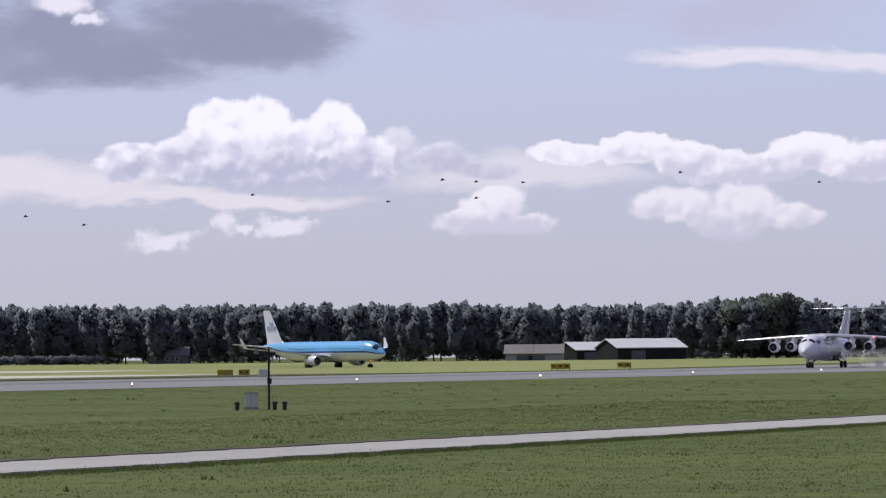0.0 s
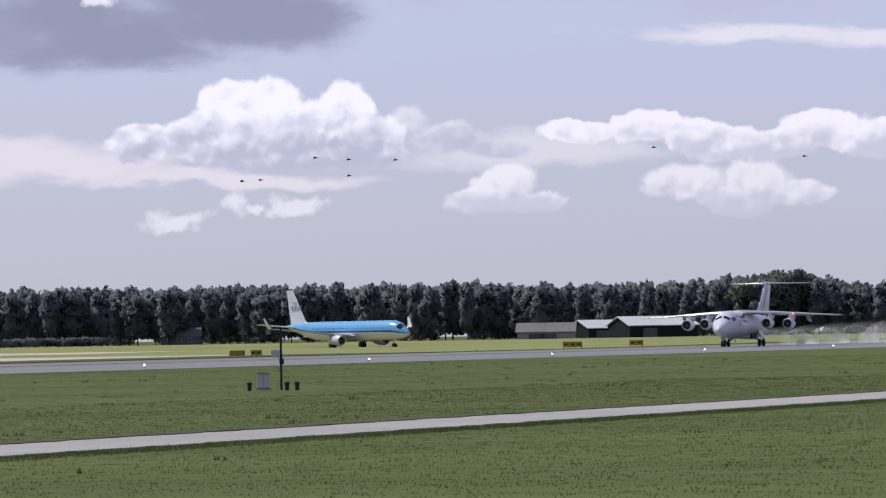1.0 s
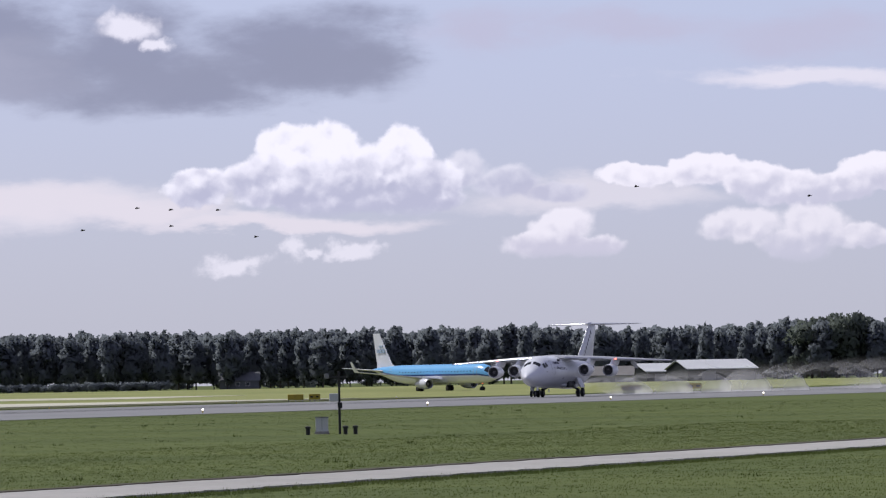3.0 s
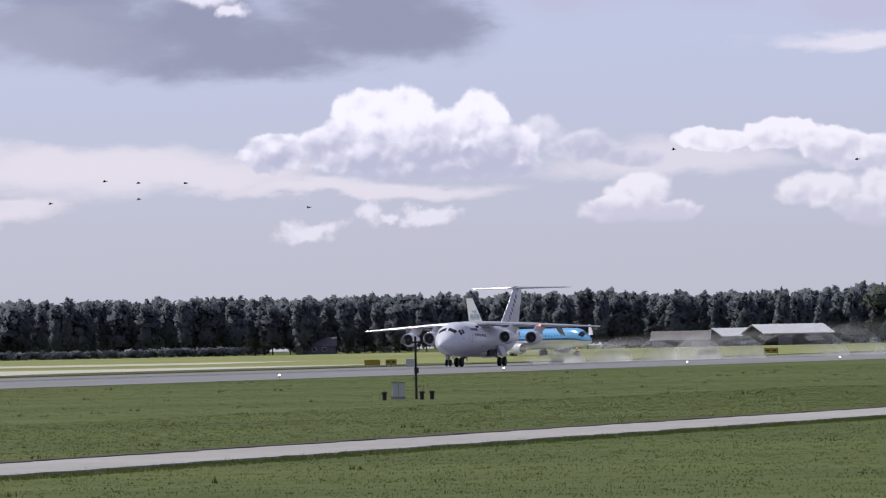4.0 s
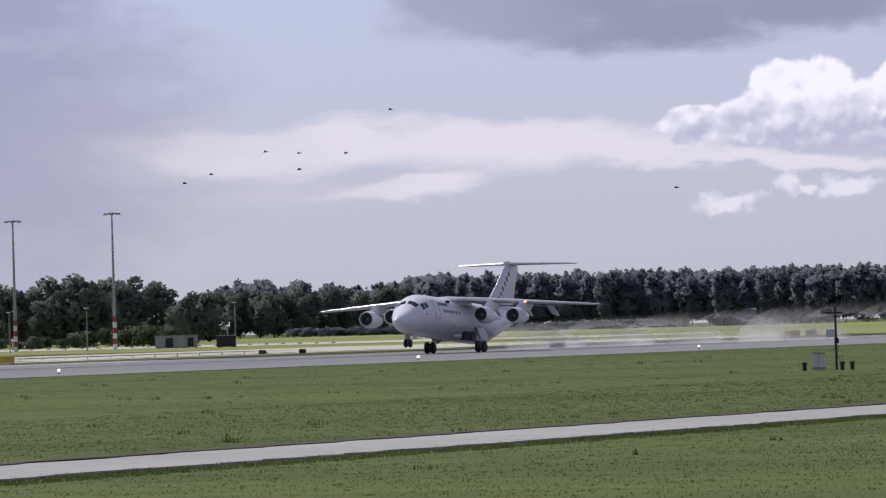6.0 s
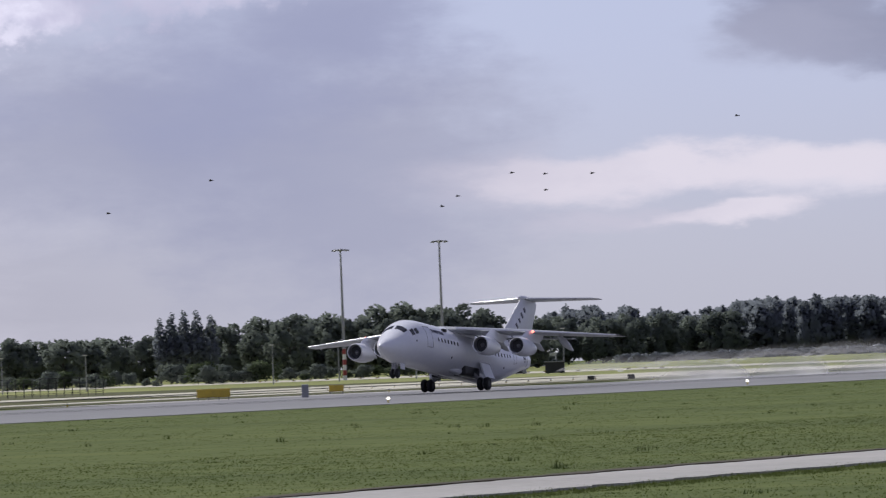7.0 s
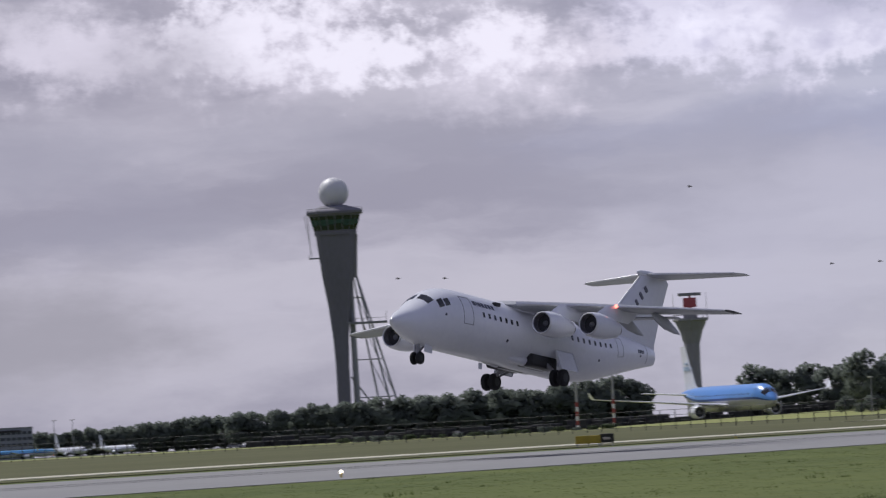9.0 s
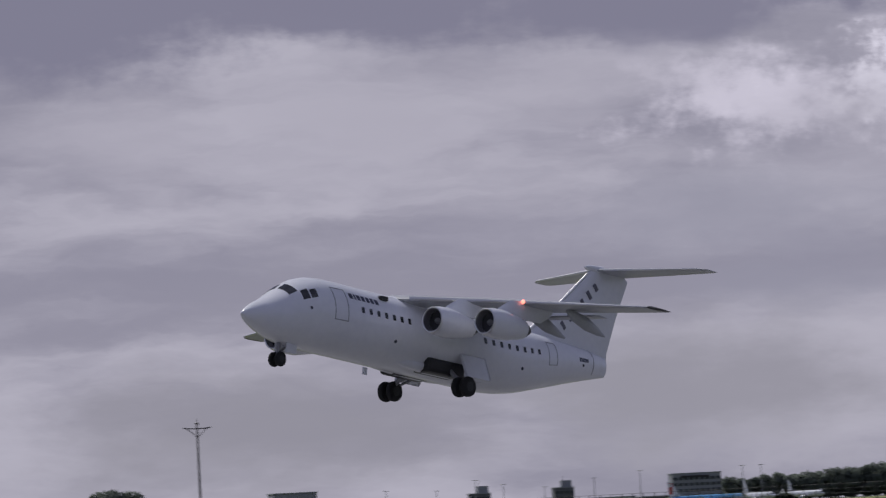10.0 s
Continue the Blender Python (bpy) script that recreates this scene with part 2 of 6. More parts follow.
# ---- materials ----
def material(name, colour, rough=0.6, metal=0.0, vary=0.12, scale=1.0, fine=12.0, bump=0.0, second=None, stretch=(1, 1, 1),
             glow=0.0, island=False, spec=0.5, lo=0.35, hi=0.65, random=0.0):
    """Procedural surface: a base colour that shifts at two sizes of noise, with fine relief."""
    mat = bpy.data.materials.new(name)
    mat.use_nodes = True
    nt = mat.node_tree
    b = nt.nodes["Principled BSDF"]
    b.inputs["Roughness"].default_value, b.inputs["Metallic"].default_value = rough, metal
    b.inputs["Specular IOR Level"].default_value = spec
    second = second or tuple(c * (1 - 2.2 * vary) for c in colour)
    co = nt.nodes.new("ShaderNodeTexCoord")
    mp = nt.nodes.new("ShaderNodeMapping")
    mp.inputs["Scale"].default_value = stretch
    nt.links.new(co.outputs["Object"], mp.inputs[0])
    big, small = nt.nodes.new("ShaderNodeTexNoise"), nt.nodes.new("ShaderNodeTexNoise")
    for n, s, d in ((big, scale, 4), (small, scale * fine, 6)):
        n.inputs["Scale"].default_value, n.inputs["Detail"].default_value = s, d
        nt.links.new(mp.outputs[0], n.inputs["Vector"])
    add = nt.nodes.new("ShaderNodeMath")
    add.operation = "MULTIPLY_ADD"
    nt.links.new(small.outputs["Fac"], add.inputs[0])
    add.inputs[1].default_value = 0.5
    half = nt.nodes.new("ShaderNodeMath")
    half.operation = "MULTIPLY"
    half.inputs[1].default_value = 0.5
    nt.links.new(big.outputs["Fac"], half.inputs[0])
    nt.links.new(half.outputs[0], add.inputs[2])
    rmp = nt.nodes.new("ShaderNodeMapRange")
    rmp.inputs[1].default_value, rmp.inputs[2].default_value = lo, hi
    nt.links.new(add.outputs[0], rmp.inputs[0])
    fac = rmp.outputs[0]
    if island or random:
        geo = nt.nodes.new("ShaderNodeNewGeometry" if island else "ShaderNodeObjectInfo")
        mx = nt.nodes.new("ShaderNodeMath")
        mx.operation = "MULTIPLY_ADD"
        nt.links.new(geo.outputs["Random Per Island" if island else "Random"], mx.inputs[0])
        mx.inputs[1].default_value = 0.6 if island else random
        nt.links.new(fac, mx.inputs[2])
        sh = nt.nodes.new("ShaderNodeMath")
        sh.operation = "SUBTRACT"
        sh.use_clamp = True
        nt.links.new(mx.outputs[0], sh.inputs[0])
        sh.inputs[1].default_value = 0.3 if island else random / 2
        fac = sh.outputs[0]
    mix = nt.nodes.new("ShaderNodeMix")
    mix.data_type = "RGBA"
    nt.links.new(fac, mix.inputs[0])
    mix.inputs[6].default_value, mix.inputs[7].default_value = (*second, 1), (*colour, 1)
    nt.links.new(mix.outputs[2], b.inputs["Base Color"])
    if bump:
        bp = nt.nodes.new("ShaderNodeBump")
        bp.inputs["Strength"].default_value, bp.inputs["Distance"].default_value = bump, 0.05
        nt.links.new(small.outputs["Fac"], bp.inputs["Height"])
        nt.links.new(bp.outputs[0], b.inputs["Normal"])
    if "foliage" in name:
        # leaves let some light through
        tl, ms = nt.nodes.new("ShaderNodeBsdfTranslucent"), nt.nodes.new("ShaderNodeMixShader")
        nt.links.new(mix.outputs[2], tl.inputs[0])
        ms.inputs[0].default_value = 0.36
        nt.links.new(b.outputs[0], ms.inputs[1])
        nt.links.new(tl.outputs[0], ms.inputs[2])
        nt.links.new(ms.outputs[0], nt.nodes["Material Output"].inputs[0])
    if glow:
        b.inputs["Emission Color"].default_value, b.inputs["Emission Strength"].default_value = (*colour, 1), glow
    return mat


M = dict(
    grass=material("mown_grass", (0.120, 0.143, 0.044), 0.9, vary=0.2, scale=0.04, fine=9, second=(0.072, 0.098, 0.029), stretch=(1.6, 0.4, 1), spec=0.1, lo=0.38, hi=0.62),
    tuft=material("grass_foliage_blades", (0.135, 0.163, 0.052), 0.85, scale=0.04, fine=20, second=(0.085, 0.114, 0.034), stretch=(1.6, 0.4, 1), spec=0.1, lo=0.38, hi=0.62),
    weed=material("dark_weed_foliage", (0.085, 0.112, 0.036), 0.85, scale=0.5, second=(0.055, 0.080, 0.026), island=True, spec=0.1),
    # yellow-green grass with the brightness of a sunny patch put into its colour
    field=material("sun_brightened_dry_grass", (0.30, 0.31, 0.130), 0.95, scale=0.012, fine=30, second=(0.20, 0.222, 0.088), spec=0.05),
    meadow=material("olive_meadow_grass", (0.132, 0.134, 0.074), 0.95, scale=0.012, fine=30, second=(0.092, 0.096, 0.052), spec=0.05),
    concrete=material("pale_concrete", (0.42, 0.40, 0.38), 0.85, scale=0.12, fine=25, second=(0.30, 0.29, 0.27), bump=0.3),
    asphalt=material("runway_asphalt", (0.225, 0.222, 0.225), 0.7, scale=0.03, fine=30, second=(0.165, 0.164, 0.170), stretch=(0.25, 1, 1), bump=0.2),
    rubber_mark=material("tyre_rubber_streaks", (0.06, 0.06, 0.065), 0.7, scale=0.05, fine=20, second=(0.11, 0.11, 0.115), stretch=(0.1, 1, 1)),
    sand=material("sandy_taxiway", (0.56, 0.53, 0.43), 0.9, scale=0.03, fine=25, second=(0.45, 0.43, 0.34)),
    dark_brown=material("dark_brown_strip", (0.07, 0.055, 0.035), 0.95, scale=1.0, second=(0.04, 0.034, 0.02)),
    white=material("white_aircraft_paint", (0.77, 0.78, 0.835), 0.2, vary=0.03, scale=0.35, fine=9, second=(0.71, 0.72, 0.78)),
    # wing grey, darkened to carry the shade under the regional jet's wings and tailplane
    belly=material("shade_darkened_wing_grey", (0.43, 0.44, 0.475), 0.35, vary=0.05, scale=0.5, second=(0.37, 0.38, 0.41)),
    # the same wing grey kept paler for the airliners' sunlit wings
    wing_pale=material("pale_grey_aircraft_paint", (0.62, 0.63, 0.67), 0.35, vary=0.05, scale=0.5, second=(0.55, 0.56, 0.60)),
    blue=material("sky_blue_aircraft_paint", (0.165, 0.455, 0.80), 0.25, vary=0.03, scale=0.3, second=(0.150, 0.43, 0.76)),
    # same livery blue, deepened so its colour carries the light's violet cast
    wide_blue=material("cast_deepened_blue_paint", (0.115, 0.30, 0.72), 0.28, vary=0.03, scale=0.3, second=(0.105, 0.275, 0.66)),
    wide_grey=material("dull_grey_aircraft_paint", (0.36, 0.365, 0.43), 0.4, vary=0.05, scale=0.4),
    fin_grey=material("dark_faded_lettering", (0.13, 0.13, 0.17), 0.4, vary=0.05),
    deep_blue=material("deep_blue_paint", (0.015, 0.06, 0.24), 0.35, vary=0.05),
    alu=material("bare_aluminium", (0.72, 0.72, 0.74), 0.28, 0.9, vary=0.06, scale=1.5),
    dark=material("dark_metal", (0.03, 0.03, 0.034), 0.5, 0.3, vary=0.2),
    steel=material("grey_steel", (0.30, 0.30, 0.31), 0.45, 0.6, vary=0.1, scale=2),
    tyre=material("black_rubber", (0.018, 0.018, 0.019), 0.85, vary=0.2, scale=4),
    glass=material("dark_cockpit_glass", (0.012, 0.014, 0.018), 0.08, vary=0.1, spec=0.8),
    navy=material("navy_lettering", (0.02, 0.024, 0.06), 0.4, vary=0.1),
    seam=material("panel_seam_grey", (0.30, 0.31, 0.34), 0.5, vary=0.1),
    lamp_white=material("lit_white_lamp", (1.0, 0.93, 0.82), 0.3, glow=3.0),
    lamp_amber=material("lit_amber_lamp", (1.0, 0.20, 0.06), 0.3, glow=1.8),
    lamp_red=material("lit_red_lamp", (1.0, 0.22, 0.16), 0.3, glow=3.5),
    lamp_dull=material("unlit_lamp_glass", (0.8, 0.78, 0.72), 0.2),
    # distance haze is mixed into the next two leaf colours: lifted and greyed
    leaf_hazy=material("haze_tinted_pine_foliage", (0.225, 0.250, 0.278), 0.85, scale=0.06, fine=8, second=(0.185, 0.208, 0.228), spec=0.05),
    leaf=material("haze_lifted_green_foliage", (0.185, 0.212, 0.182), 0.8, scale=0.06, fine=8, second=(0.148, 0.175, 0.150), island=True, spec=0.08),
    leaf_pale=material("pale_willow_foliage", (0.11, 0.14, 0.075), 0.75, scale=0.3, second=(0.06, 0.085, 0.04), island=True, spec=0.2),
    bark=material("tree_bark", (0.10, 0.088, 0.078), 0.9, scale=1.0, second=(0.06, 0.052, 0.046), bump=0.5),
    barn=material("dark_barn_cladding", (0.030, 0.034, 0.034), 0.9, scale=0.3, second=(0.022, 0.026, 0.026), stretch=(1, 1, 0.1), spec=0.1),
    roof_pale=material("pale_sheet_roof", (0.66, 0.67, 0.68), 0.6, vary=0.05, scale=0.2, second=(0.54, 0.55, 0.57)),
    roof_grey=material("weathered_grey_roof", (0.20, 0.19, 0.185), 0.8, scale=0.3, second=(0.14, 0.13, 0.128)),
    wall_pale=material("pale_plaster", (0.52, 0.50, 0.46), 0.85, scale=0.3),
    yellow=material("yellow_sign_paint", (0.50, 0.36, 0.035), 0.6, vary=0.08, scale=2, second=(0.36, 0.27, 0.04)),
    black=material("black_sign_face", (0.016, 0.016, 0.016), 0.5, vary=0.1),
    box_white=material("white_cabinet_paint", (0.66, 0.67, 0.70), 0.5, vary=0.06, scale=2),
    tower=material("tower_concrete", (0.205, 0.197, 0.235), 0.8, scale=0.08, fine=14, second=(0.172, 0.165, 0.192), stretch=(1, 1, 0.3)),
    tower_pale=material("pale_tower_concrete", (0.34, 0.33, 0.335), 0.8, scale=0.12, fine=12, second=(0.27, 0.262, 0.268), stretch=(1, 1, 0.3)),
    radome=material("white_radome", (0.74, 0.73, 0.75), 0.5, vary=0.05, scale=0.2),
    green_glass=material("tinted_tower_glazing", (0.018, 0.036, 0.036), 0.1, vary=0.3, scale=0.5, spec=0.8),
    blind=material("pale_green_blinds", (0.045, 0.12, 0.105), 0.4, vary=0.3, scale=0.6),
    mast_white=material("white_mast_paint", (0.68, 0.68, 0.68), 0.5, vary=0.06),
    mast_red=material("red_mast_paint", (0.30, 0.045, 0.04), 0.55, vary=0.1),
    mast_grey=material("galvanised_mast", (0.34, 0.345, 0.36), 0.5, 0.4, vary=0.08),
    red=material("red_paint", (0.50, 0.10, 0.115), 0.5, vary=0.1),
    facade=material("grey_office_facade", (0.33, 0.34, 0.37), 0.7, scale=0.1, second=(0.28, 0.29, 0.32)),
    facade_dark=material("dark_office_facade", (0.15, 0.155, 0.175), 0.7, scale=0.1),
    pane=material("office_window_glass", (0.05, 0.06, 0.075), 0.12, vary=0.2, spec=0.8),
    fence=material("fence_wire", (0.045, 0.045, 0.045), 0.7, 0.3, vary=0.2),
    emblem=material("faded_blue_emblem", (0.42, 0.53, 0.68), 0.4, vary=0.05),
    bird=material("dark_plumage", (0.05, 0.047, 0.045), 0.85, vary=0.2, scale=8),
    car=material("pale_car_paint", (0.55, 0.56, 0.58), 0.3, random=0.9, second=(0.10, 0.11, 0.13)),
)


# ---- building helpers ----
def part(name, bm, mat, parent=None, label="", smooth=False):
    """Links a bmesh (or a mesh already made) as one mesh object under a thing or a part."""
    if isinstance(bm, bmesh.types.BMesh):
        me = bpy.data.meshes.new(name)
        bm.normal_update()
        bm.to_mesh(me)
        bm.free()
        if smooth:
            me.shade_smooth() if smooth is True else me.shade_auto(smooth)
        for mm in (mat if isinstance(mat, (list, tuple)) else [mat]):
            me.materials.append(mm)
    else:
        me = bm
    ob = new(name, me)
    ob.parent = parent
    if label:
        ob["label"] = label
    return ob


def shade_angle(me, deg=40):
    for p in me.polygons:
        p.use_smooth = True
    me.set_sharp_from_angle(angle=radians(deg))


def smooth_part(name, bm, mat, parent=None, label="", deg=40):
    ob = part(name, bm, mat, parent, label)
    shade_angle(ob.data, deg)
    return ob


def empty(name, m=None):
    ob = new(name)
    ob.empty_display_size = 0.5
    if m is not None:
        ob.matrix_basis = m
    return ob


def add_box(bm, lo, hi, bevel=0.0):
    lo, hi = Vector(lo), Vector(hi)
    got = bmesh.ops.create_cube(bm, size=1.0, matrix=Matrix.Translation((lo + hi) / 2) @ Matrix.Diagonal((*(hi - lo), 1)))
    if bevel:
        es = list({e for v in got["verts"] for e in v.link_edges})
        bmesh.ops.bevel(bm, geom=es, offset=bevel, segments=2, affect="EDGES", profile=0.6)
    return bm


def box(lo, hi, bevel=0.0):
    return add_box(bmesh.new(), lo, hi, bevel)


def loft(bm, rings, close=True, mats=None):
    """Skin between rings of equal count; caps both ends."""
    vs = [[bm.verts.new(p) for p in r] for r in rings]
    n = len(rings[0])
    for a, b in zip(vs, vs[1:]):
        for i in range(n):
            f = bm.faces.new((a[i], a[(i + 1) % n], b[(i + 1) % n], b[i]))
            if mats:
                f.material_index = mats(i)
    if close:
        bm.faces.new(list(reversed(vs[0])))
        bm.faces.new(vs[-1])
    bmesh.ops.recalc_face_normals(bm, faces=bm.faces[:])
    return bm


def tube(bm, p, q, r0, r1=None, n=10):
    """A tapered round bar from p to q."""
    p, q = Vector(p), Vector(q)
    r1 = r0 if r1 is None else r1
    rot = (q - p).to_track_quat("Z", "Y").to_matrix()
    ring = [Vector((math.cos(2 * math.pi * i / n), math.sin(2 * math.pi * i / n), 0)) for i in range(n)]
    return loft(bm, [[p + rot @ (c * r0) for c in ring], [q + rot @ (c * r1) for c in ring]])


def lathe_x(bm, prof, n=24, centre=(0, 0, 0), squash=1.0, open_front=False):
    """Rings round the x axis from (x, r) pairs."""
    c = Vector(centre)
    return loft(bm, [[c + Vector((x, r * math.cos(2 * math.pi * i / n), r * squash * math.sin(2 * math.pi * i / n))) for i in range(n)] for x, r in prof], close=not open_front)


def lathe_z(bm, prof, n=24, centre=(0, 0, 0)):
    c = Vector(centre)
    return loft(bm, [[c + Vector((r * math.cos(2 * math.pi * i / n), r * math.sin(2 * math.pi * i / n), z)) for i in range(n)] for z, r in prof])


FOIL = [(0.0, 0.0), (0.03, 0.38), (0.12, 0.78), (0.3, 1.0), (0.55, 0.82), (0.8, 0.42), (1.0, 0.02),
        (0.8, -0.22), (0.5, -0.5), (0.25, -0.6), (0.08, -0.45), (0.02, -0.25)]


def wing(bm, sections, upright=False):
    """Lofted aerofoil: sections of (x of leading edge, chord, offset sideways, height, half thickness). Chord runs to -x."""
    rings = []
    for x, chord, y, z, th in sections:
        rings.append([Vector((x - u * chord, y + (w * th if upright else 0), z + (0 if upright else w * th))) for u, w in FOIL])
    return loft(bm, rings)

# ---- ground: one sheet to the horizon, with a slight rise to the far hedge lines ----
def rise(x, y):
    d, beta = math.hypot(x, y), math.degrees(math.atan2(y, x))
    u = min(max((d - 850) / 480, 0), 1)
    w = min(max((beta - 29) / 4, 0), 1)
    return (1 - w) * 1.0 * u * u * (3 - 2 * u) - w * max(d - 900, 0) * 0.00194


def ground_sheet():
    bm = bmesh.new()
    ds = [3, 30, 60, 100, 160, 240, 340, 460, 600, 750, 850, 900, 950, 1000, 1050, 1100, 1150, 1200, 1250, 1300, 1340, 1500, 2000, 2700, 3600, 4800]
    n = 360
    rings = [[bm.verts.new((d * math.cos(2 * math.pi * i / n), d * math.sin(2 * math.pi * i / n),
                            rise(d * math.cos(2 * math.pi * i / n), d * math.sin(2 * math.pi * i / n)))) for i in range(n)] for d in ds]
    for a, b in zip(rings, rings[1:]):
        for i in range(n):
            bm.faces.new((a[i], b[i], b[(i + 1) % n], a[(i + 1) % n]))
    bm.faces.new(rings[0])
    bmesh.ops.recalc_face_normals(bm, faces=bm.faces[:])
    g = part("ground", bm, M["grass"])
    return tagged(g, "flat green airfield grass with darker weedy patches", "grass", kind="structure")


def strip(name, x0, x1, y0, y1, z, mat, label, category, wob=0.0, step=6.0, kind="structure", rows=1):
    """A paved or sown strip with a slightly ragged rim and a real edge of thickness z."""
    bm = bmesh.new()
    n = max(2, int((x1 - x0) / step))
    rnd = random.Random(len(name) + int(y0))
    grid = []
    for i in range(n + 1):
        x = x0 + (x1 - x0) * i / n
        a, b = y0 + rnd.uniform(-wob, wob), y1 + rnd.uniform(-wob, wob)
        ys = [a + (b - a) * k / rows for k in range(rows + 1)]
        line = [bm.verts.new((x, y, rise(x, y) + z)) for y in ys]
        grid.append([bm.verts.new((x, a, rise(x, a) - 0.05))] + line + [bm.verts.new((x, b, rise(x, b) - 0.05))])
    for p, q in zip(grid, grid[1:]):
        for k in range(len(p) - 1):
            bm.faces.new((p[k], q[k], q[k + 1], p[k + 1]))
    bmesh.ops.recalc_face_normals(bm, faces=bm.faces[:])
    ob = part(name, bm, mat)
    return tagged(ob, label, category, kind=kind)


ground_sheet()
strip("meadow", -900, 790, 236, 900, 0.06, M["meadow"], "dull olive grass meadow beyond the runway", "field", wob=0.5, step=14, rows=44)
strip("far_field", 790, 1290, 236, 900, 0.06, M["field"], "dry yellow-green grass field beyond the runway, its colour brightened as a sunny patch", "field", wob=0.5, step=14, rows=44)
strip("perimeter_road", -300, 1500, 43.0, 47.6, 0.05, M["concrete"], "narrow pale concrete perimeter road across the grass", "road", wob=0.2, step=0.9)
strip("verge", -300, 1500, 47.6, 48.2, 0.07, M["dark_brown"], "dark brown verge strip along the concrete road's far edge", "verge", wob=0.2, step=1.2)
strip("runway", -1500, 2200, 157, 226, 0.03, M["asphalt"], "long grey asphalt runway with worn surface", "runway", wob=0.15)
for yy, ww in ((196, 1.6), (204, 1.6), (201, 0.8)):
    strip("runway_rubber", 60, 900, yy, yy + ww, 0.036, M["rubber_mark"], "dark tyre rubber streaks on the asphalt", "tyre marks", wob=0.4)
strip("taxiway", 560, 790, 256, 330, 0.10, M["sand"], "pale sunlit concrete taxiway behind the runway", "taxiway", wob=0.2)
strip("taxiway_lead", 300, 640, 250, 261, 0.10, M["sand"], "pale concrete lead-in strip beside the runway", "taxiway", wob=0.2)
strip("far_taxiway", 905, 962, 330, 520, 0.10, M["sand"], "pale far taxiway crossing the field", "taxiway", wob=0.2, rows=14)
strip("taxiway_shoulder", 560, 700, 292, 305, 0.10, M["sand"], "narrow pale service strip in the field", "taxiway", wob=0.2)


def tufts(name, mat, count, xr, yr, hmin, hmax, seed, label, spread=0.12, blades=5, keep=None):
    """Grass clumps: a few leaning blades each, joined."""
    rng = np.random.default_rng(seed)
    x, y = rng.uniform(*xr, count), rng.uniform(*yr, count)
    ok = keep(x, y) if keep else np.ones(count, bool)
    x, y = x[ok], y[ok]
    n = len(x)
    hgt = rng.uniform(hmin, hmax, n) * rng.uniform(0.6, 1.3, n)
    V, F = np.empty((n, blades, 3, 3)), None
    for b in range(blades):
        ang = rng.uniform(0, 2 * np.pi, n)
        lean = rng.uniform(0.1, 0.6, n) * hgt
        w = rng.uniform(0.35, 0.8, n) * spread * 0.28
        ox, oy = rng.normal(0, spread, n), rng.normal(0, spread, n)
        ca, sa = np.cos(ang), np.sin(ang)
        V[:, b, 0] = np.stack([x + ox - w * sa, y + oy + w * ca, np.full(n, -0.01)], 1)
        V[:, b, 1] = np.stack([x + ox + w * sa, y + oy - w * ca, np.full(n, -0.01)], 1)
        V[:, b, 2] = np.stack([x + ox + lean * ca, y + oy + lean * sa, hgt * rng.uniform(0.6, 1, n)], 1)
    me = bpy.data.meshes.new(name)
    me.from_pydata(V.reshape(-1, 3).tolist(), [], np.arange(n * blades * 3).reshape(-1, 3).tolist())
    me.materials.append(mat)
    return tagged(new(name, me), label, "grass", kind="stuff")


def off_road(x, y):
    return (y < 41.9) | (y > 48.2)


def in_sight(x, y):
    b = np.degrees(np.arctan2(y, x))
    return (b > 11) & (b < 39) & off_road(x, y)


tufts("grass_near", M["tuft"], 110000, (58, 290), (12, 75), 0.012, 0.04, 3, "short uneven green grass beside the road", 0.08, 4, in_sight)
tufts("grass_mid", M["tuft"], 50000, (110, 520), (50, 157), 0.012, 0.035, 5, "short green grass between the road and the runway", 0.14, 4, in_sight)
tufts("road_edge_grass", M["tuft"], 16000, (58, 300), (41.6, 43.4), 0.02, 0.08, 7, "longer grass growing over the road's edge", 0.08, 5)
tufts("tall_weeds", M["weed"], 480, (90, 480), (20, 155), 0.06, 0.17, 9, "scattered dark tall weeds in the grass", 0.14, 9, in_sight)

# ---- aircraft: built nose to +x, port side to +y, on wheels at z = 0 ----
def hull(name, stations, parent, mats, pick=None, label="", n=36):
    """Fuselage from (x, centre z, half width, half height)."""
    rings = [[Vector((x, w * math.sin(2 * math.pi * i / n), zc + h * math.cos(2 * math.pi * i / n))) for i in range(n)] for x, zc, w, h in stations]
    bm = bmesh.new()
    loft(bm, rings, mats=pick)
    ob = part(name, bm, mats, parent, label)
    shade_angle(ob.data, 50)
    return ob


def fine(stations, k=4):
    """Smooth in-between stations (Catmull-Rom)."""
    out = []
    s = [np.array(a, float) for a in stations]
    for i in range(len(s) - 1):
        p0, p1, p2, p3 = s[max(i - 1, 0)], s[i], s[i + 1], s[min(i + 2, len(s) - 1)]
        for j in range(k):
            t = j / k
            q = 0.5 * (2 * p1 + (p2 - p0) * t + (2 * p0 - 5 * p1 + 4 * p2 - p3) * t * t + (3 * p1 - p0 - 3 * p2 + p3) * t ** 3)
            q[2:] = np.maximum(q[2:], 0.02)
            out.append(tuple(q))
    out.append(tuple(stations[-1]))
    return out


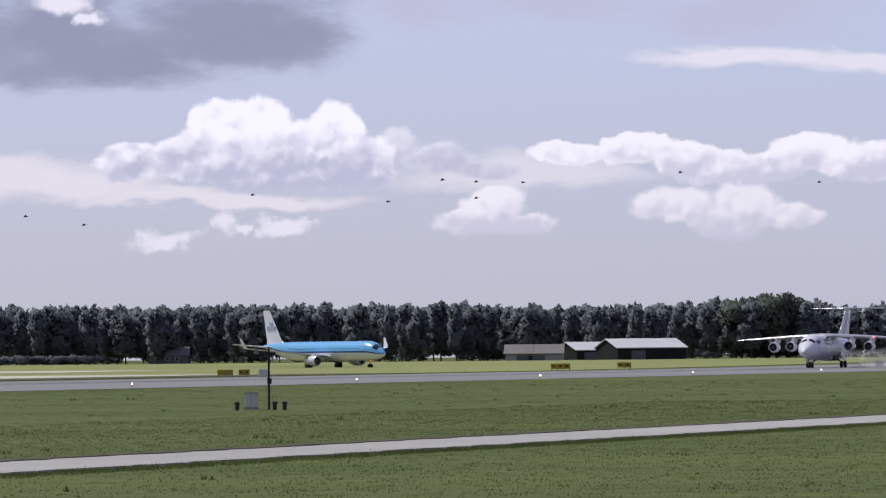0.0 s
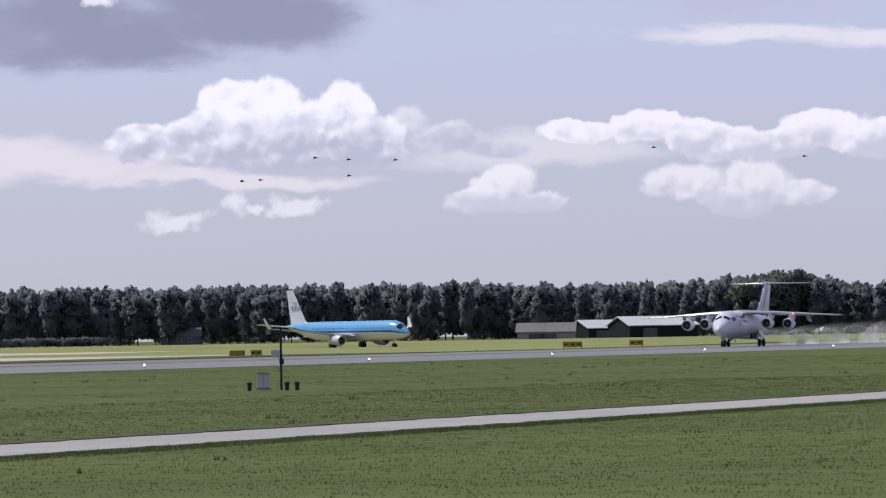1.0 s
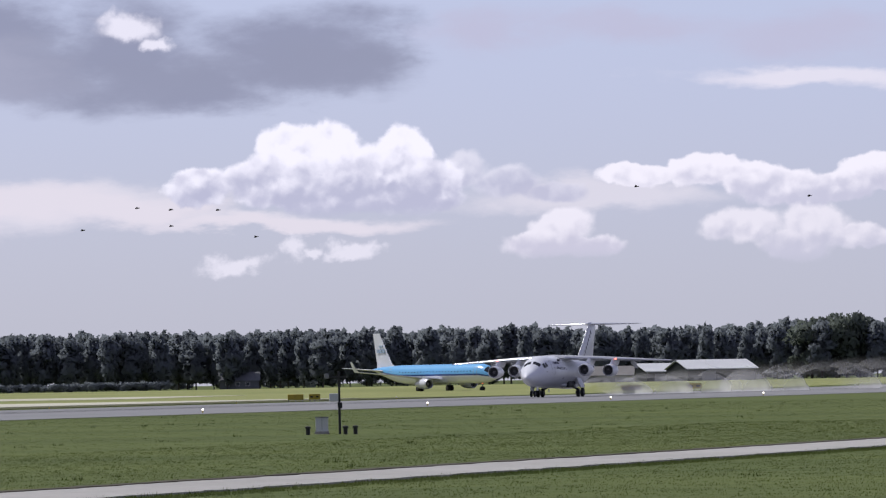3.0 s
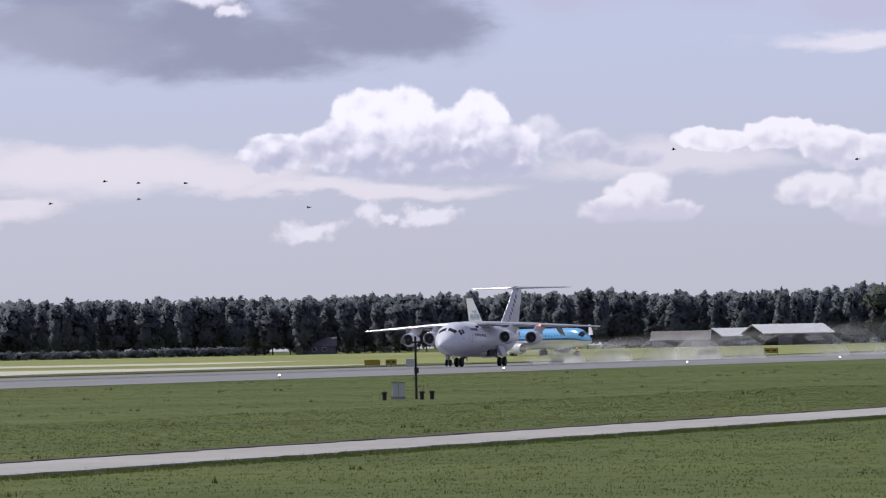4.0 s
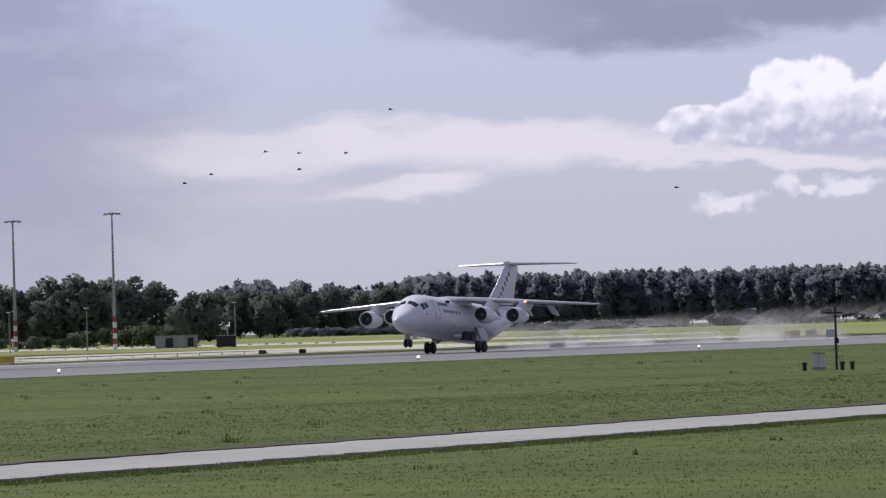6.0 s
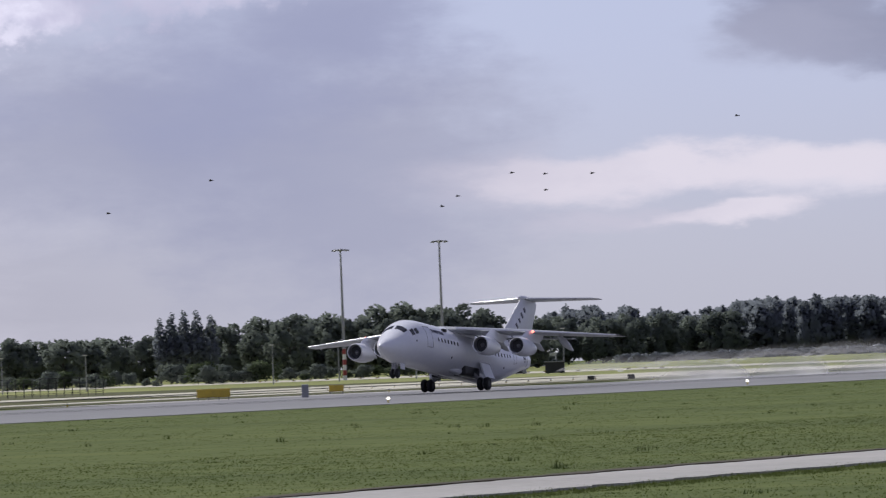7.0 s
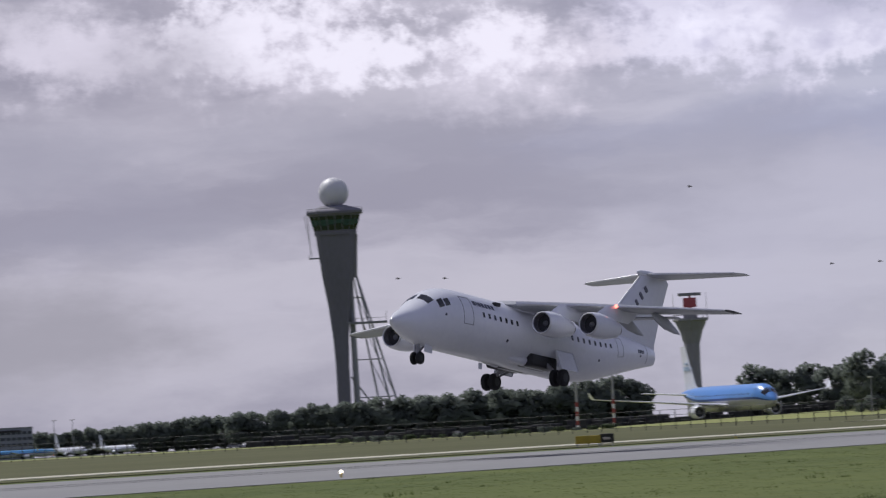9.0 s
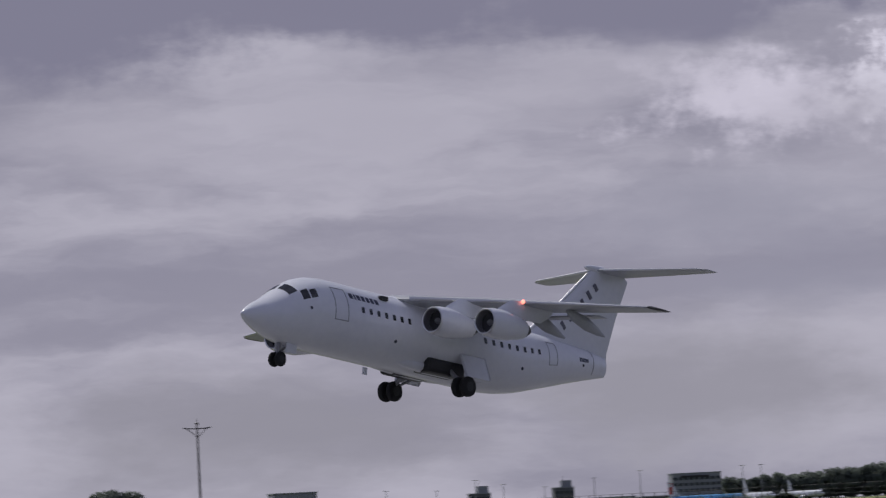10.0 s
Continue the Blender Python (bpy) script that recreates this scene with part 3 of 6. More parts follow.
def skin_point(stations, x, ang, out=0.012):
    """A point on the hull at x, ang degrees down from the crown (port positive), and its outward normal."""
    xs = [s[0] for s in stations]
    o = np.argsort(xs)
    zc, w, h = (float(np.interp(x, np.array(xs)[o], np.array([s[k] for s in stations])[o])) for k in (1, 2, 3))
    a = radians(ang)
    nrm = Vector((0, math.sin(a) / w, math.cos(a) / h)).normalized()
    return Vector((x, w * math.sin(a), zc + h * math.cos(a))) + nrm * out, nrm


def patch(stations, x0, x1, a0, a1, out=0.014, nx=4, na=4, rounded=0.0):
    """A thin plate that follows the hull between two stations and two angles."""
    bm = bmesh.new()
    grid = [[bm.verts.new(skin_point(stations, x0 + (x1 - x0) * i / nx, a0 + (a1 - a0) * j / na, out)[0]) for j in range(na + 1)] for i in range(nx + 1)]
    back = [[bm.verts.new(skin_point(stations, x0 + (x1 - x0) * i / nx, a0 + (a1 - a0) * j / na, -0.03)[0]) for j in range(na + 1)] for i in range(nx + 1)]
    for i in range(nx):
        for j in range(na):
            bm.faces.new((grid[i][j], grid[i + 1][j], grid[i + 1][j + 1], grid[i][j + 1]))
    rim = [(i, 0) for i in range(nx)] + [(nx, j) for j in range(na)] + [(i, na) for i in range(nx, 0, -1)] + [(0, j) for j in range(na, 0, -1)]
    for (i, j), (k, l) in zip(rim, rim[1:] + rim[:1]):
        bm.faces.new((grid[i][j], back[i][j], back[k][l], grid[k][l]))
    bmesh.ops.recalc_face_normals(bm, faces=bm.faces[:])
    return bm


def outline(stations, x0, x1, a0, a1, w=0.045, parent=None):
    """A door's seam: four narrow strips joined."""
    bm = bmesh.new()
    da = math.degrees(w / 1.7)
    s = 1 if x1 > x0 else -1
    for xa, xb, aa, ab in ((x0, x1, a0, a0 + da), (x0, x1, a1 - da, a1), (x0, x0 + s * w, a0 + da, a1 - da), (x1 - s * w, x1, a0 + da, a1 - da)):
        o = patch(stations, xa, xb, aa, ab, 0.012, 3, 5)
        me = bpy.data.meshes.new("seam")
        o.to_mesh(me)
        o.free()
        bm.from_mesh(me)
        bpy.data.meshes.remove(me)
    return part("door_seam", bm, M["seam"], parent)


def wheel(parent, centre, r, w, name="wheel"):
    wob = smooth_part(name, lathe_y(bmesh.new(), [(-w / 2, r * 0.8), (-w * 0.4, r * 0.95), (-w * 0.2, r), (w * 0.2, r), (w * 0.4, r * 0.95), (w / 2, r * 0.8)], 22), M["tyre"], parent)
    wob.location = centre
    hub = smooth_part("rim", lathe_y(bmesh.new(), [(-w * 0.53, r * 0.2), (-w * 0.51, r * 0.5), (w * 0.51, r * 0.5), (w * 0.53, r * 0.2)], 14), M["dark"], wob)
    return wob


def lathe_y(bm, prof, n=20):
    return loft(bm, [[Vector((r * math.cos(2 * math.pi * i / n), y, r * math.sin(2 * math.pi * i / n))) for i in range(n)] for y, r in prof])


def engine(parent, x, y, z, length, r, cowl, tail=True, lip=None):
    """Turbofan pod: cowl, bright lip, dark intake with fan and spinner, core cone."""
    cw = smooth_part("engine", lathe_x(bmesh.new(), [(x - 0.06, r * 0.80), (x, r * 0.9), (x - length * 0.12, r * 1.0), (x - length * 0.35, r * 1.04), (x - length * 0.6, r * 0.98), (x - length * 0.85, r * 0.78), (x - length, r * 0.66)][1:], 28, (0, y, z), open_front=True), cowl, parent)
    bm = bmesh.new()
    n = 28
    prof = [(x - length * 0.04, r * 0.93), (x + 0.03, r * 0.90), (x + 0.045, r * 0.86), (x + 0.02, r * 0.80), (x - length * 0.05, r * 0.77), (x - length * 0.16, r * 0.75)]
    vs = [[bm.verts.new(Vector((px, y + pr * math.cos(2 * math.pi * i / n), z + pr * math.sin(2 * math.pi * i / n)))) for i in range(n)] for px, pr in prof]
    for a, b in zip(vs, vs[1:]):
        for i in range(n):
            bm.faces.new((a[i], a[(i + 1) % n], b[(i + 1) % n], b[i]))
    bmesh.ops.recalc_face_normals(bm, faces=bm.faces[:])
    smooth_part("intake_lip", bm, lip or M["alu"], cw)
    smooth_part("intake", lathe_x(bmesh.new(), [(x - length * 0.2, r * 0.77), (x - length * 0.15, r * 0.77)], 28, (0, y, z)), M["dark"], cw)
    smooth_part("spinner", lathe_x(bmesh.new(), [(x - length * 0.152, r * 0.24), (x - length * 0.12, r * 0.2), (x - length * 0.06, r * 0.02)], 14, (0, y, z)), M["steel"], cw)
    smooth_part("exhaust", lathe_x(bmesh.new(), [(x - length * 0.97, r * 0.6), (x - length * 1.10, r * 0.46), (x - length * 1.22, r * 0.16)], 20, (0, y, z)), M["dark"], cw)
    return cw


def bars(stations, parent, x0, widths, a0, a1, mat, name="lettering"):
    """Lettering shown as plain bars along the hull, towards the tail."""
    bm = bmesh.new()
    x = x0
    for w, gap in widths:
        o = patch(stations, x, x - w, a0, a1, 0.016, 2, 3)
        me = bpy.data.meshes.new("bar")
        o.to_mesh(me)
        o.free()
        bm.from_mesh(me)
        bpy.data.meshes.remove(me)
        x -= w + gap
    return part(name, bm, mat, parent)


def regional_jet():
    """High-winged four-engined jet with a T-tail."""
    X = 13.79

    def fx(s):
        return [(X - x, z, w, h) for x, z, w, h in s]
    st = fx(fine([(0.12, 2.18, 0.03, 0.03), (0.3, 2.185, 0.22, 0.21), (0.85, 2.23, 0.58, 0.54), (1.55, 2.29, 0.92, 0.84), (2.2, 2.41, 1.2, 1.13), (2.9, 2.58, 1.45, 1.42),
                  (3.9, 2.76, 1.65, 1.69), (5.2, 2.82, 1.76, 1.78), (8, 2.80, 1.78, 1.78), (13, 2.74, 1.78, 1.78), (17.5, 2.69, 1.78, 1.78), (19.8, 2.80, 1.68, 1.64),
                  (22, 3.05, 1.42, 1.36), (24.3, 3.30, 1.0, 1.0), (26.3, 3.48, 0.52, 0.68), (27.25, 3.52, 0.26, 0.5)]))
    jet = tagged(empty("regional_jet"), "white four-engined high-wing regional jet with a T-tail, gear down, taking off", "aircraft")
    body = hull("fuselage", st, jet, [M["white"]])
    # wings, anhedral and swept
    for s in (1, -1):
        w = bmesh.new()
        wing(w, [(X - 10.2, 5.1, 0, 4.42, 0.36), (X - 10.5, 4.9, s * 1.3, 4.38, 0.34), (X - 11.9, 3.9, s * 5.2, 4.28, 0.26), (X - 13.3, 2.75, s * 9.4, 4.08, 0.17), (X - 14.45, 1.75, s * 12.9, 3.92, 0.09), (X - 14.8, 1.3, s * 13.17, 3.91, 0.03)])
        wg = smooth_part("wing", w, M["belly"], jet, "pale grey swept wing")
        slat = bmesh.new()
        wing(slat, [(X - 10.36, 0.5, s * 1.5, 4.39, 0.16), (X - 11.86, 0.42, s * 5.2, 4.28, 0.13), (X - 13.26, 0.32, s * 9.4, 4.08, 0.09), (X - 14.41, 0.24, s * 12.8, 3.92, 0.06)])
        smooth_part("leading_edge", slat, M["alu"], wg, "bright bare metal leading edge")
        fl = bmesh.new()
        wing(fl, [(X - 15.25, 1.25, s * 1.9, 4.12, 0.10), (X - 15.55, 1.1, s * 5.2, 4.05, 0.08), (X - 15.75, 0.95, s * 8.8, 3.94, 0.06)])
        fo = smooth_part("flap", fl, M["belly"], wg)
        tip = bmesh.new()
        wing(tip, [(X - 14.5, 1.7, s * 12.95, 3.925, 0.10), (X - 14.85, 1.25, s * 13.2, 3.91, 0.04)])
        smooth_part("wing_tip", tip, M["dark"], wg, "dark wing tip cap")
        for yy, xx in ((3.1, 14.7), (5.9, 15.0), (8.3, 15.1)):
            fb = bmesh.new()
            lathe_x(fb, [(X - xx + 1.0, 0.03), (X - xx + 0.4, 0.16), (X - xx - 0.6, 0.2), (X - xx - 1.5, 0.12), (X - xx - 2.1, 0.03)], 12, (0, s * yy, 0), 1.7)
            o = smooth_part("flap_fairing", fb, M["belly"], wg)
            o.matrix_basis = Matrix.Translation((X - xx, 0, 3.86 - 0.02 * yy)) @ Matrix.Rotation(radians(-15), 4, "Y") @ Matrix.Translation((-(X - xx), 0, 0))
        for yy, ex, zz in ((4.13, 9.15, 3.0), (6.75, 9.95, 2.9)):
            en = engine(jet, X - ex, s * yy, zz, 2.75, 0.70, M["white"])
            py = bmesh.new()
            wing(py, [(X - ex - 0.5, 3.6, s * yy, zz + 0.5, 0.16), (X - ex - 1.2, 3.7, s * yy, zz + 0.95, 0.17), (X - ex - 1.9, 3.2, s * yy, zz + 1.32, 0.15)], True)
            smooth_part("pylon", py, M["white"], en)
        lp = smooth_part("landing_light", lathe_x(bmesh.new(), [(0, 0.11), (0.06, 0.08), (0.09, 0.02)], 12), M["lamp_red"], wg, "lit reddish light in the wing's leading edge")
        lp.location = (X - 12.42, s * 7.0, 4.2)
        # tailplane
        tp = bmesh.new()
        wing(tp, [(X - 26.1, 2.7, 0, 8.37, 0.17), (X - 26.4, 2.5, s * 0.8, 8.37, 0.15), (X - 27.9, 1.4, s * 5.2, 8.39, 0.07), (X - 28.2, 1.0, s * 5.55, 8.39, 0.03)])
        tpo = smooth_part("tailplane", tp, M["belly"], jet)
        le = bmesh.new()
        wing(le, [(X - 26.28, 0.3, s * 0.5, 8.37, 0.09), (X - 27.86, 0.2, s * 5.2, 8.39, 0.05)])
        smooth_part("leading_edge", le, M["alu"], tpo)
        # main gear
        gy = s * 2.36
        leg = bmesh.new()
        tube(leg, (0.05, s * 1.35, 1.45), (0.0, gy, 0.50), 0.13, 0.10)
        tube(leg, (0.0, gy - s * 0.42, 0.5), (0.0, gy + s * 0.42, 0.5), 0.085)
        tube(leg, (-0.75, s * 1.2, 1.3), (-0.02, gy - s * 0.1, 0.62), 0.06)
        tube(leg, (0.05, s * 1.3, 1.1), (0.02, gy, 0.75), 0.05)
        lg = part("main_gear_leg", leg, M["steel"], jet)
        for dy in (-0.27, 0.27):
            wheel(lg, (0, gy + dy, 0.5), 0.5, 0.33)
        bay = part("wheel_bay", box((-1.0, min(s * 0.4, s * 1.58), 1.04), (1.8, max(s * 0.4, s * 1.58), 1.8), 0.2), M["dark"], jet, "dark open wheel bay")
        door = bmesh.new()
        add_box(door, (-1.05, -0.04, -0.62), (0.75, 0.04, 0.62), 0.1)
        dr = part("gear_door", door, M["white"], jet)
        dr.matrix_basis = Matrix.Translation((-1.0, s * 2.08, 1.62)) @ Matrix.Rotation(radians(s * 22), 4, "X")
        pod = smooth_part("belly_fairing", lathe_x(bmesh.new(), [(3.6, 0.05), (2.9, 0.3), (1.4, 0.46), (-1.2, 0.46), (-2.7, 0.3), (-3.6, 0.05)], 18, (0, s * 0.9, 1.36), 0.72), M["white"], jet)
    # fin with bullet top
    fin = bmesh.new()
    wing(fin, [(X - 19.6, 7.9, 0, 3.9, 0.06), (X - 20.9, 6.6, 0, 4.3, 0.24), (X - 23.4, 4.7, 0, 6.2, 0.22), (X - 25.65, 3.25, 0, 8.15, 0.19), (X - 25.9, 2.6, 0, 8.45, 0.12)], True)
    fo = smooth_part("fin", fin, M["white"], jet)
    bl = smooth_part("fin_bullet", lathe_x(bmesh.new(), [(X - 25.4, 0.03), (X - 25.7, 0.17), (X - 26.6, 0.24), (X - 28.0, 0.18), (X - 28.9, 0.05)], 14, (0, 0, 8.42), 0.9), M["white"], fo)
    edge = bmesh.new()
    wing(edge, [(X - 20.85, 0.36, 0, 4.35, 0.12), (X - 23.37, 0.3, 0, 6.2, 0.11), (X - 25.62, 0.26, 0, 8.15, 0.09)], True)
    smooth_part("leading_edge", edge, M["alu"], fo)
    # slanting lettering on the fin as bars, both sides
    for s in (1, -1):
        bm = bmesh.new()
        for k in range(7):
            u = k / 6
            cx, cz = X - (23.2 + u * 2.9), 4.7 + u * 2.75
            m = Matrix.Translation((cx, s * 0.2, cz)) @ Matrix.Rotation(radians(45), 4, "Y")
            bmesh.ops.create_cube(bm, size=1, matrix=m @ Matrix.Diagonal((0.20, 0.11, 0.46 if k % 2 else 0.38, 1)))
        part("lettering", bm, M["fin_grey"], fo, "grey slanting lettering bars")
    # windows, doors, lettering
    for s in (1, -1):
        for k, xw in enumerate([6.75 + 0.57 * i for i in range(7)] + [15.9 + 0.62 * i for i in range(8)]):
            part("cabin_window", patch(st, X - xw, X - xw - 0.2, s * 71, s * 80.5, 0.012, 1, 2), M["glass"], jet)
        part("cockpit_side_window", patch(st, X - 2.98, X - 3.36, s * 45, s * 66, 0.012, 3, 3), M["glass"], jet)
        part("cockpit_rear_window", patch(st, X - 3.45, X - 3.82, s * 49, s * 66, 0.012, 3, 3), M["glass"], jet)
        part("windscreen", patch(st, X - 2.42, X - 2.86, s * 5, s * 43, 0.012, 4, 5), M["glass"], jet)
        outline(st, X - 4.85, X - 5.8, s * 44, s * 100, parent=jet)
        outline(st, X - 21.2, X - 22.0, s * 50, s * 100, parent=jet)
        bars(st, jet, X - 6.05, [(0.24, 0.12), (0.09, 0.12), (0.2, 0.12), (0.22, 0.14), (0.2, 0.12), (0.2, 0.12), (0.22, 0)], s * 50, s * 60, M["navy"])
        bars(st, jet, X - 24.2, [(0.16, 0.06), (0.07, 0.06), (0.16, 0.06), (0.16, 0.06), (0.16, 0)], s * 74, s * 86, M["navy"], "registration_bars")
        for xv, av, r in ((3.35, 84, 0.10), (9.4, 112, 0.12), (19.0, 108, 0.11), (24.6, 96, 0.10)):
            p0, nr = skin_point(st, X - xv, s * av, 0.0)
            vent = bmesh.new()
            tube(vent, p0 - nr * 0.02, p0 + nr * 0.014, r * 0.8, n=10)
            part("skin_vent", vent, M["navy"], jet)
    # tail cone petals and nose gear
    part("airbrake_seam", patch(st, X - 25.7, X - 25.78, -130, 130, 0.012, 1, 16), M["seam"], jet)
    ng = bmesh.new()
    tube(ng, (X - 2.9, 0, 1.2), (X - 2.82, 0, 0.36), 0.09, 0.07)
    tube(ng, (X - 2.82, -0.25, 0.36), (X - 2.82, 0.25, 0.36), 0.055)
    tube(ng, (X - 3.6, 0, 1.2), (X - 2.86, 0, 0.65), 0.05)
    ngo = part("nose_gear_leg", ng, M["steel"], jet)
    for dy in (-0.2, 0.2):
        wheel(ngo, (X - 2.82, dy, 0.36), 0.36, 0.2)
    for s in (-1, 1):
        part("nose_gear_door", box((X - 3.75, s * 0.36 - 0.02, 0.72), (X - 3.0, s * 0.36 + 0.02, 1.25), 0.015), M["white"], jet)
    aer = bmesh.new()
    add_box(aer, (X - 9.3, -0.03, 0.55), (X - 9.0, 0.03, 0.9))
    part("blade_aerial", aer, M["white"], jet)
    wr = smooth_part("wing_root_fairing", lathe_x(bmesh.new(), [(X - 9.2, 0.05), (X - 9.9, 0.75), (X - 11, 1.15), (X - 14.5, 1.2), (X - 16.8, 0.6), (X - 17.8, 0.05)], 20, (0, 0, 4.15), 0.48), M["white"], jet)
    inn = part("inlet_scoop", box((X - 9.0, -1.35, 4.05), (X - 8.5, -1.1, 4.25), 0.05), M["dark"], jet)
    ins = part("inlet_scoop", box((X - 9.0, 1.12, 4.02), (X - 8.5, 1.4, 4.24), 0.05), M["dark"], jet)
    return jet


def twin_jet(name, label, L, r, ground, span, sweep, fin_top, upper, lower, wheels_main, wheels_nose, eng, winglet, tail_span, band=True, logo=True):
    """Low-winged twin-engined airliner. ground: clearance of the belly."""
    zc = ground + r * 1.06
    nose_to_gear = wheels_main
    X = nose_to_gear

    def sx(s):
        return [(X - a * L, zc + b * r, c * r, d * r) for a, b, c, d in s]
    st = fine(sx([(0, -0.35, 0.03, 0.03), (0.008, -0.33, 0.24, 0.24), (0.03, -0.26, 0.5, 0.52), (0.06, -0.12, 0.75, 0.82), (0.095, -0.02, 0.92, 1.0), (0.14, 0, 1, 1.06), (0.3, 0, 1, 1.06), (0.5, 0, 1, 1.06), (0.68, 0, 1, 1.06),
                  (0.78, 0.1, 0.88, 0.94), (0.87, 0.3, 0.62, 0.66), (0.95, 0.5, 0.32, 0.34), (1.0, 0.6, 0.08, 0.1)]))
    n = 36

    def pick(i):
        a = abs((i + 0.5) / n * 360 - 180)
        down = 180 - a
        return 0 if down < 88 else (1 if band and down < 98 else 2)
    jet = tagged(empty(name), label, "aircraft")
    hull("fuselage", st, jet, [upper, M["deep_blue"], lower], pick, "", n)
    half = span / 2
    zw = ground + 0.45 * r
    cr, ct = span * 0.19, span * 0.045
    xr = X - 0.36 * L
    for s in (1, -1):
        tan = math.tan(radians(sweep))
        w = bmesh.new()
        wing(w, [(xr, cr, 0, zw, 0.30 * r / 1.5), (xr - 0.18 * half * tan * 1.25, cr * 0.82, s * 0.18 * half, zw + 0.06 * 0.18 * half, 0.25 * r / 1.5), (xr - 0.4 * half * tan, cr * 0.55, s * 0.4 * half, zw + 0.09 * 0.4 * half, 0.17 * r / 1.5),
                 (xr - 0.97 * half * tan, ct, s * 0.97 * half, zw + 0.10 * half, 0.05 * r / 1.5)])
        wg = smooth_part("wing", w, M["wing_pale"], jet, "pale grey swept wing")
        le = bmesh.new()
        wing(le, [(xr - 0.14 * half * tan + 0.04, 0.4, s * 0.14 * half, zw + 0.01 * half, 0.13), (xr - 0.4 * half * tan + 0.04, 0.35, s * 0.4 * half, zw + 0.036 * half, 0.11), (xr - 0.96 * half * tan + 0.04, 0.22, s * 0.96 * half, zw + 0.10 * half, 0.06)])
        smooth_part("leading_edge", le, M["alu"], wg)
        if winglet:
            wl = bmesh.new()
            tx, tz = xr - 0.97 * half * tan, zw + 0.10 * half
            wing(wl, [(tx, ct, s * 0.968 * half, tz - 0.02, 0.05), (tx - 0.25 * winglet, ct * 0.85, s * 0.985 * half, tz + 0.3 * winglet, 0.05), (tx - 0.8 * winglet, ct * 0.45, s * half, tz + winglet, 0.03)], True)
            smooth_part("winglet", wl, M["white"], wg)
        ey, er, el_, ex = eng
        en = engine(jet, xr + ex - ey * tan, s * ey, zw - er * 0.95 + 0.08 * ey * 0.5, el_, er, M["white"])
        py = bmesh.new()
        wing(py, [(xr + ex - ey * tan - 0.8, el_ * 0.9, s * ey, zw - 0.1, 0.15), (xr + ex - ey * tan - 1.3, el_ * 0.9, s * ey, zw + 0.08 * ey + 0.1, 0.15)], True)
        smooth_part("pylon", py, M["wing_pale"], en)
        tp = bmesh.new()
        xt = X - 0.875 * L
        wing(tp, [(xt, tail_span * 0.29, 0, zc + 0.42 * r, 0.12 * r), (xt - tail_span / 2 * math.tan(radians(sweep + 6)), tail_span * 0.12, s * tail_span / 2, zc + 0.42 * r + tail_span * 0.05, 0.05 * r)])
        smooth_part("tailplane", tp, M["wing_pale"], jet)
        gy = s * span * 0.103
        leg = bmesh.new()
        rw = 0.36 * r if r < 2 else 0.27 * r
        tube(leg, (0, gy, zw), (0, gy, rw), 0.12, 0.1)
        tube(leg, (0, gy - s * 0.5, rw), (0, gy + s * 0.5, rw), 0.08)
        lg = part("main_gear_leg", leg, M["steel"], jet)
        for dy in (-0.32, 0.32):
            for dx in ((0,) if r < 2 else (-0.8, 0.8)):
                wheel(lg, (dx, gy + dy, rw), rw, rw * 0.7)
        k = int(0.62 * L / 0.9)
        for i in range(k):
            part("cabin_window", patch(st, X - 0.15 * L - i * 0.9, X - 0.15 * L - i * 0.9 - 0.22, s * 72, s * 79, 0.012, 1, 1), M["glass"], jet)
        part("cockpit_window", patch(st, X - 0.036 * L, X - 0.062 * L, s * 3, s * 62, 0.014, 4, 5), M["glass"], jet)
        for xd in (0.105, 0.80):
            outline(st, X - xd * L, X - xd * L - 0.9, s * 52, s * 100, parent=jet)
    fin = bmesh.new()
    f0 = zc + 0.75 * r
    hh = fin_top - f0
    wing(fin, [(X - 0.80 * L, 0.17 * L, 0, f0, 0.2 * r), (X - 0.845 * L, 0.125 * L, 0, f0 + 0.12 * hh, 0.17 * r), (X - 0.945 * L, 0.055 * L, 0, fin_top, 0.08 * r)], True)
    fo = smooth_part("fin", fin, M["white"], jet)
    if logo:
        for s in (1, -1):
            bm = bmesh.new()
            cx, cz = X - 0.925 * L, f0 + 0.52 * hh
            for k in range(3):
                add_box(bm, (cx - 0.006 * L - 0.024 * L * (k - 1) - 0.008 * L, s * 0.115 * r - 0.06, cz - 0.012 * L), (cx - 0.024 * L * (k - 1) + 0.004 * L, s * 0.115 * r + 0.06, cz + 0.004 * L))
            add_box(bm, (cx - 0.02 * L, s * 0.105 * r - 0.06, cz + 0.012 * L), (cx + 0.008 * L, s * 0.105 * r + 0.06, cz + 0.022 * L))
            part("emblem", bm, M["emblem"], fo, "grey-blue emblem of plain bars")
    ng = bmesh.new()
    rn = 0.24 * r if r < 2 else 0.2 * r
    xn = X - wheels_nose
    tube(ng, (xn, 0, zc - 0.8 * r), (xn, 0, rn), 0.1, 0.08)
    tube(ng, (xn, -0.3, rn), (xn, 0.3, rn), 0.06)
    ngo = part("nose_gear_leg", ng, M["steel"], jet)
    for dy in (-0.22, 0.22):
        wheel(ngo, (xn, dy, rn), rn, rn * 0.6)
    tl = smooth_part("taxi_light", lathe_x(bmesh.new(), [(0, 0.14), (0.08, 0.1), (0.12, 0.02)], 12), M["lamp_amber"], ngo, "lit amber taxi light")
    tl.location = (xn + 0.12, 0, zc - 0.8 * r - 0.35)
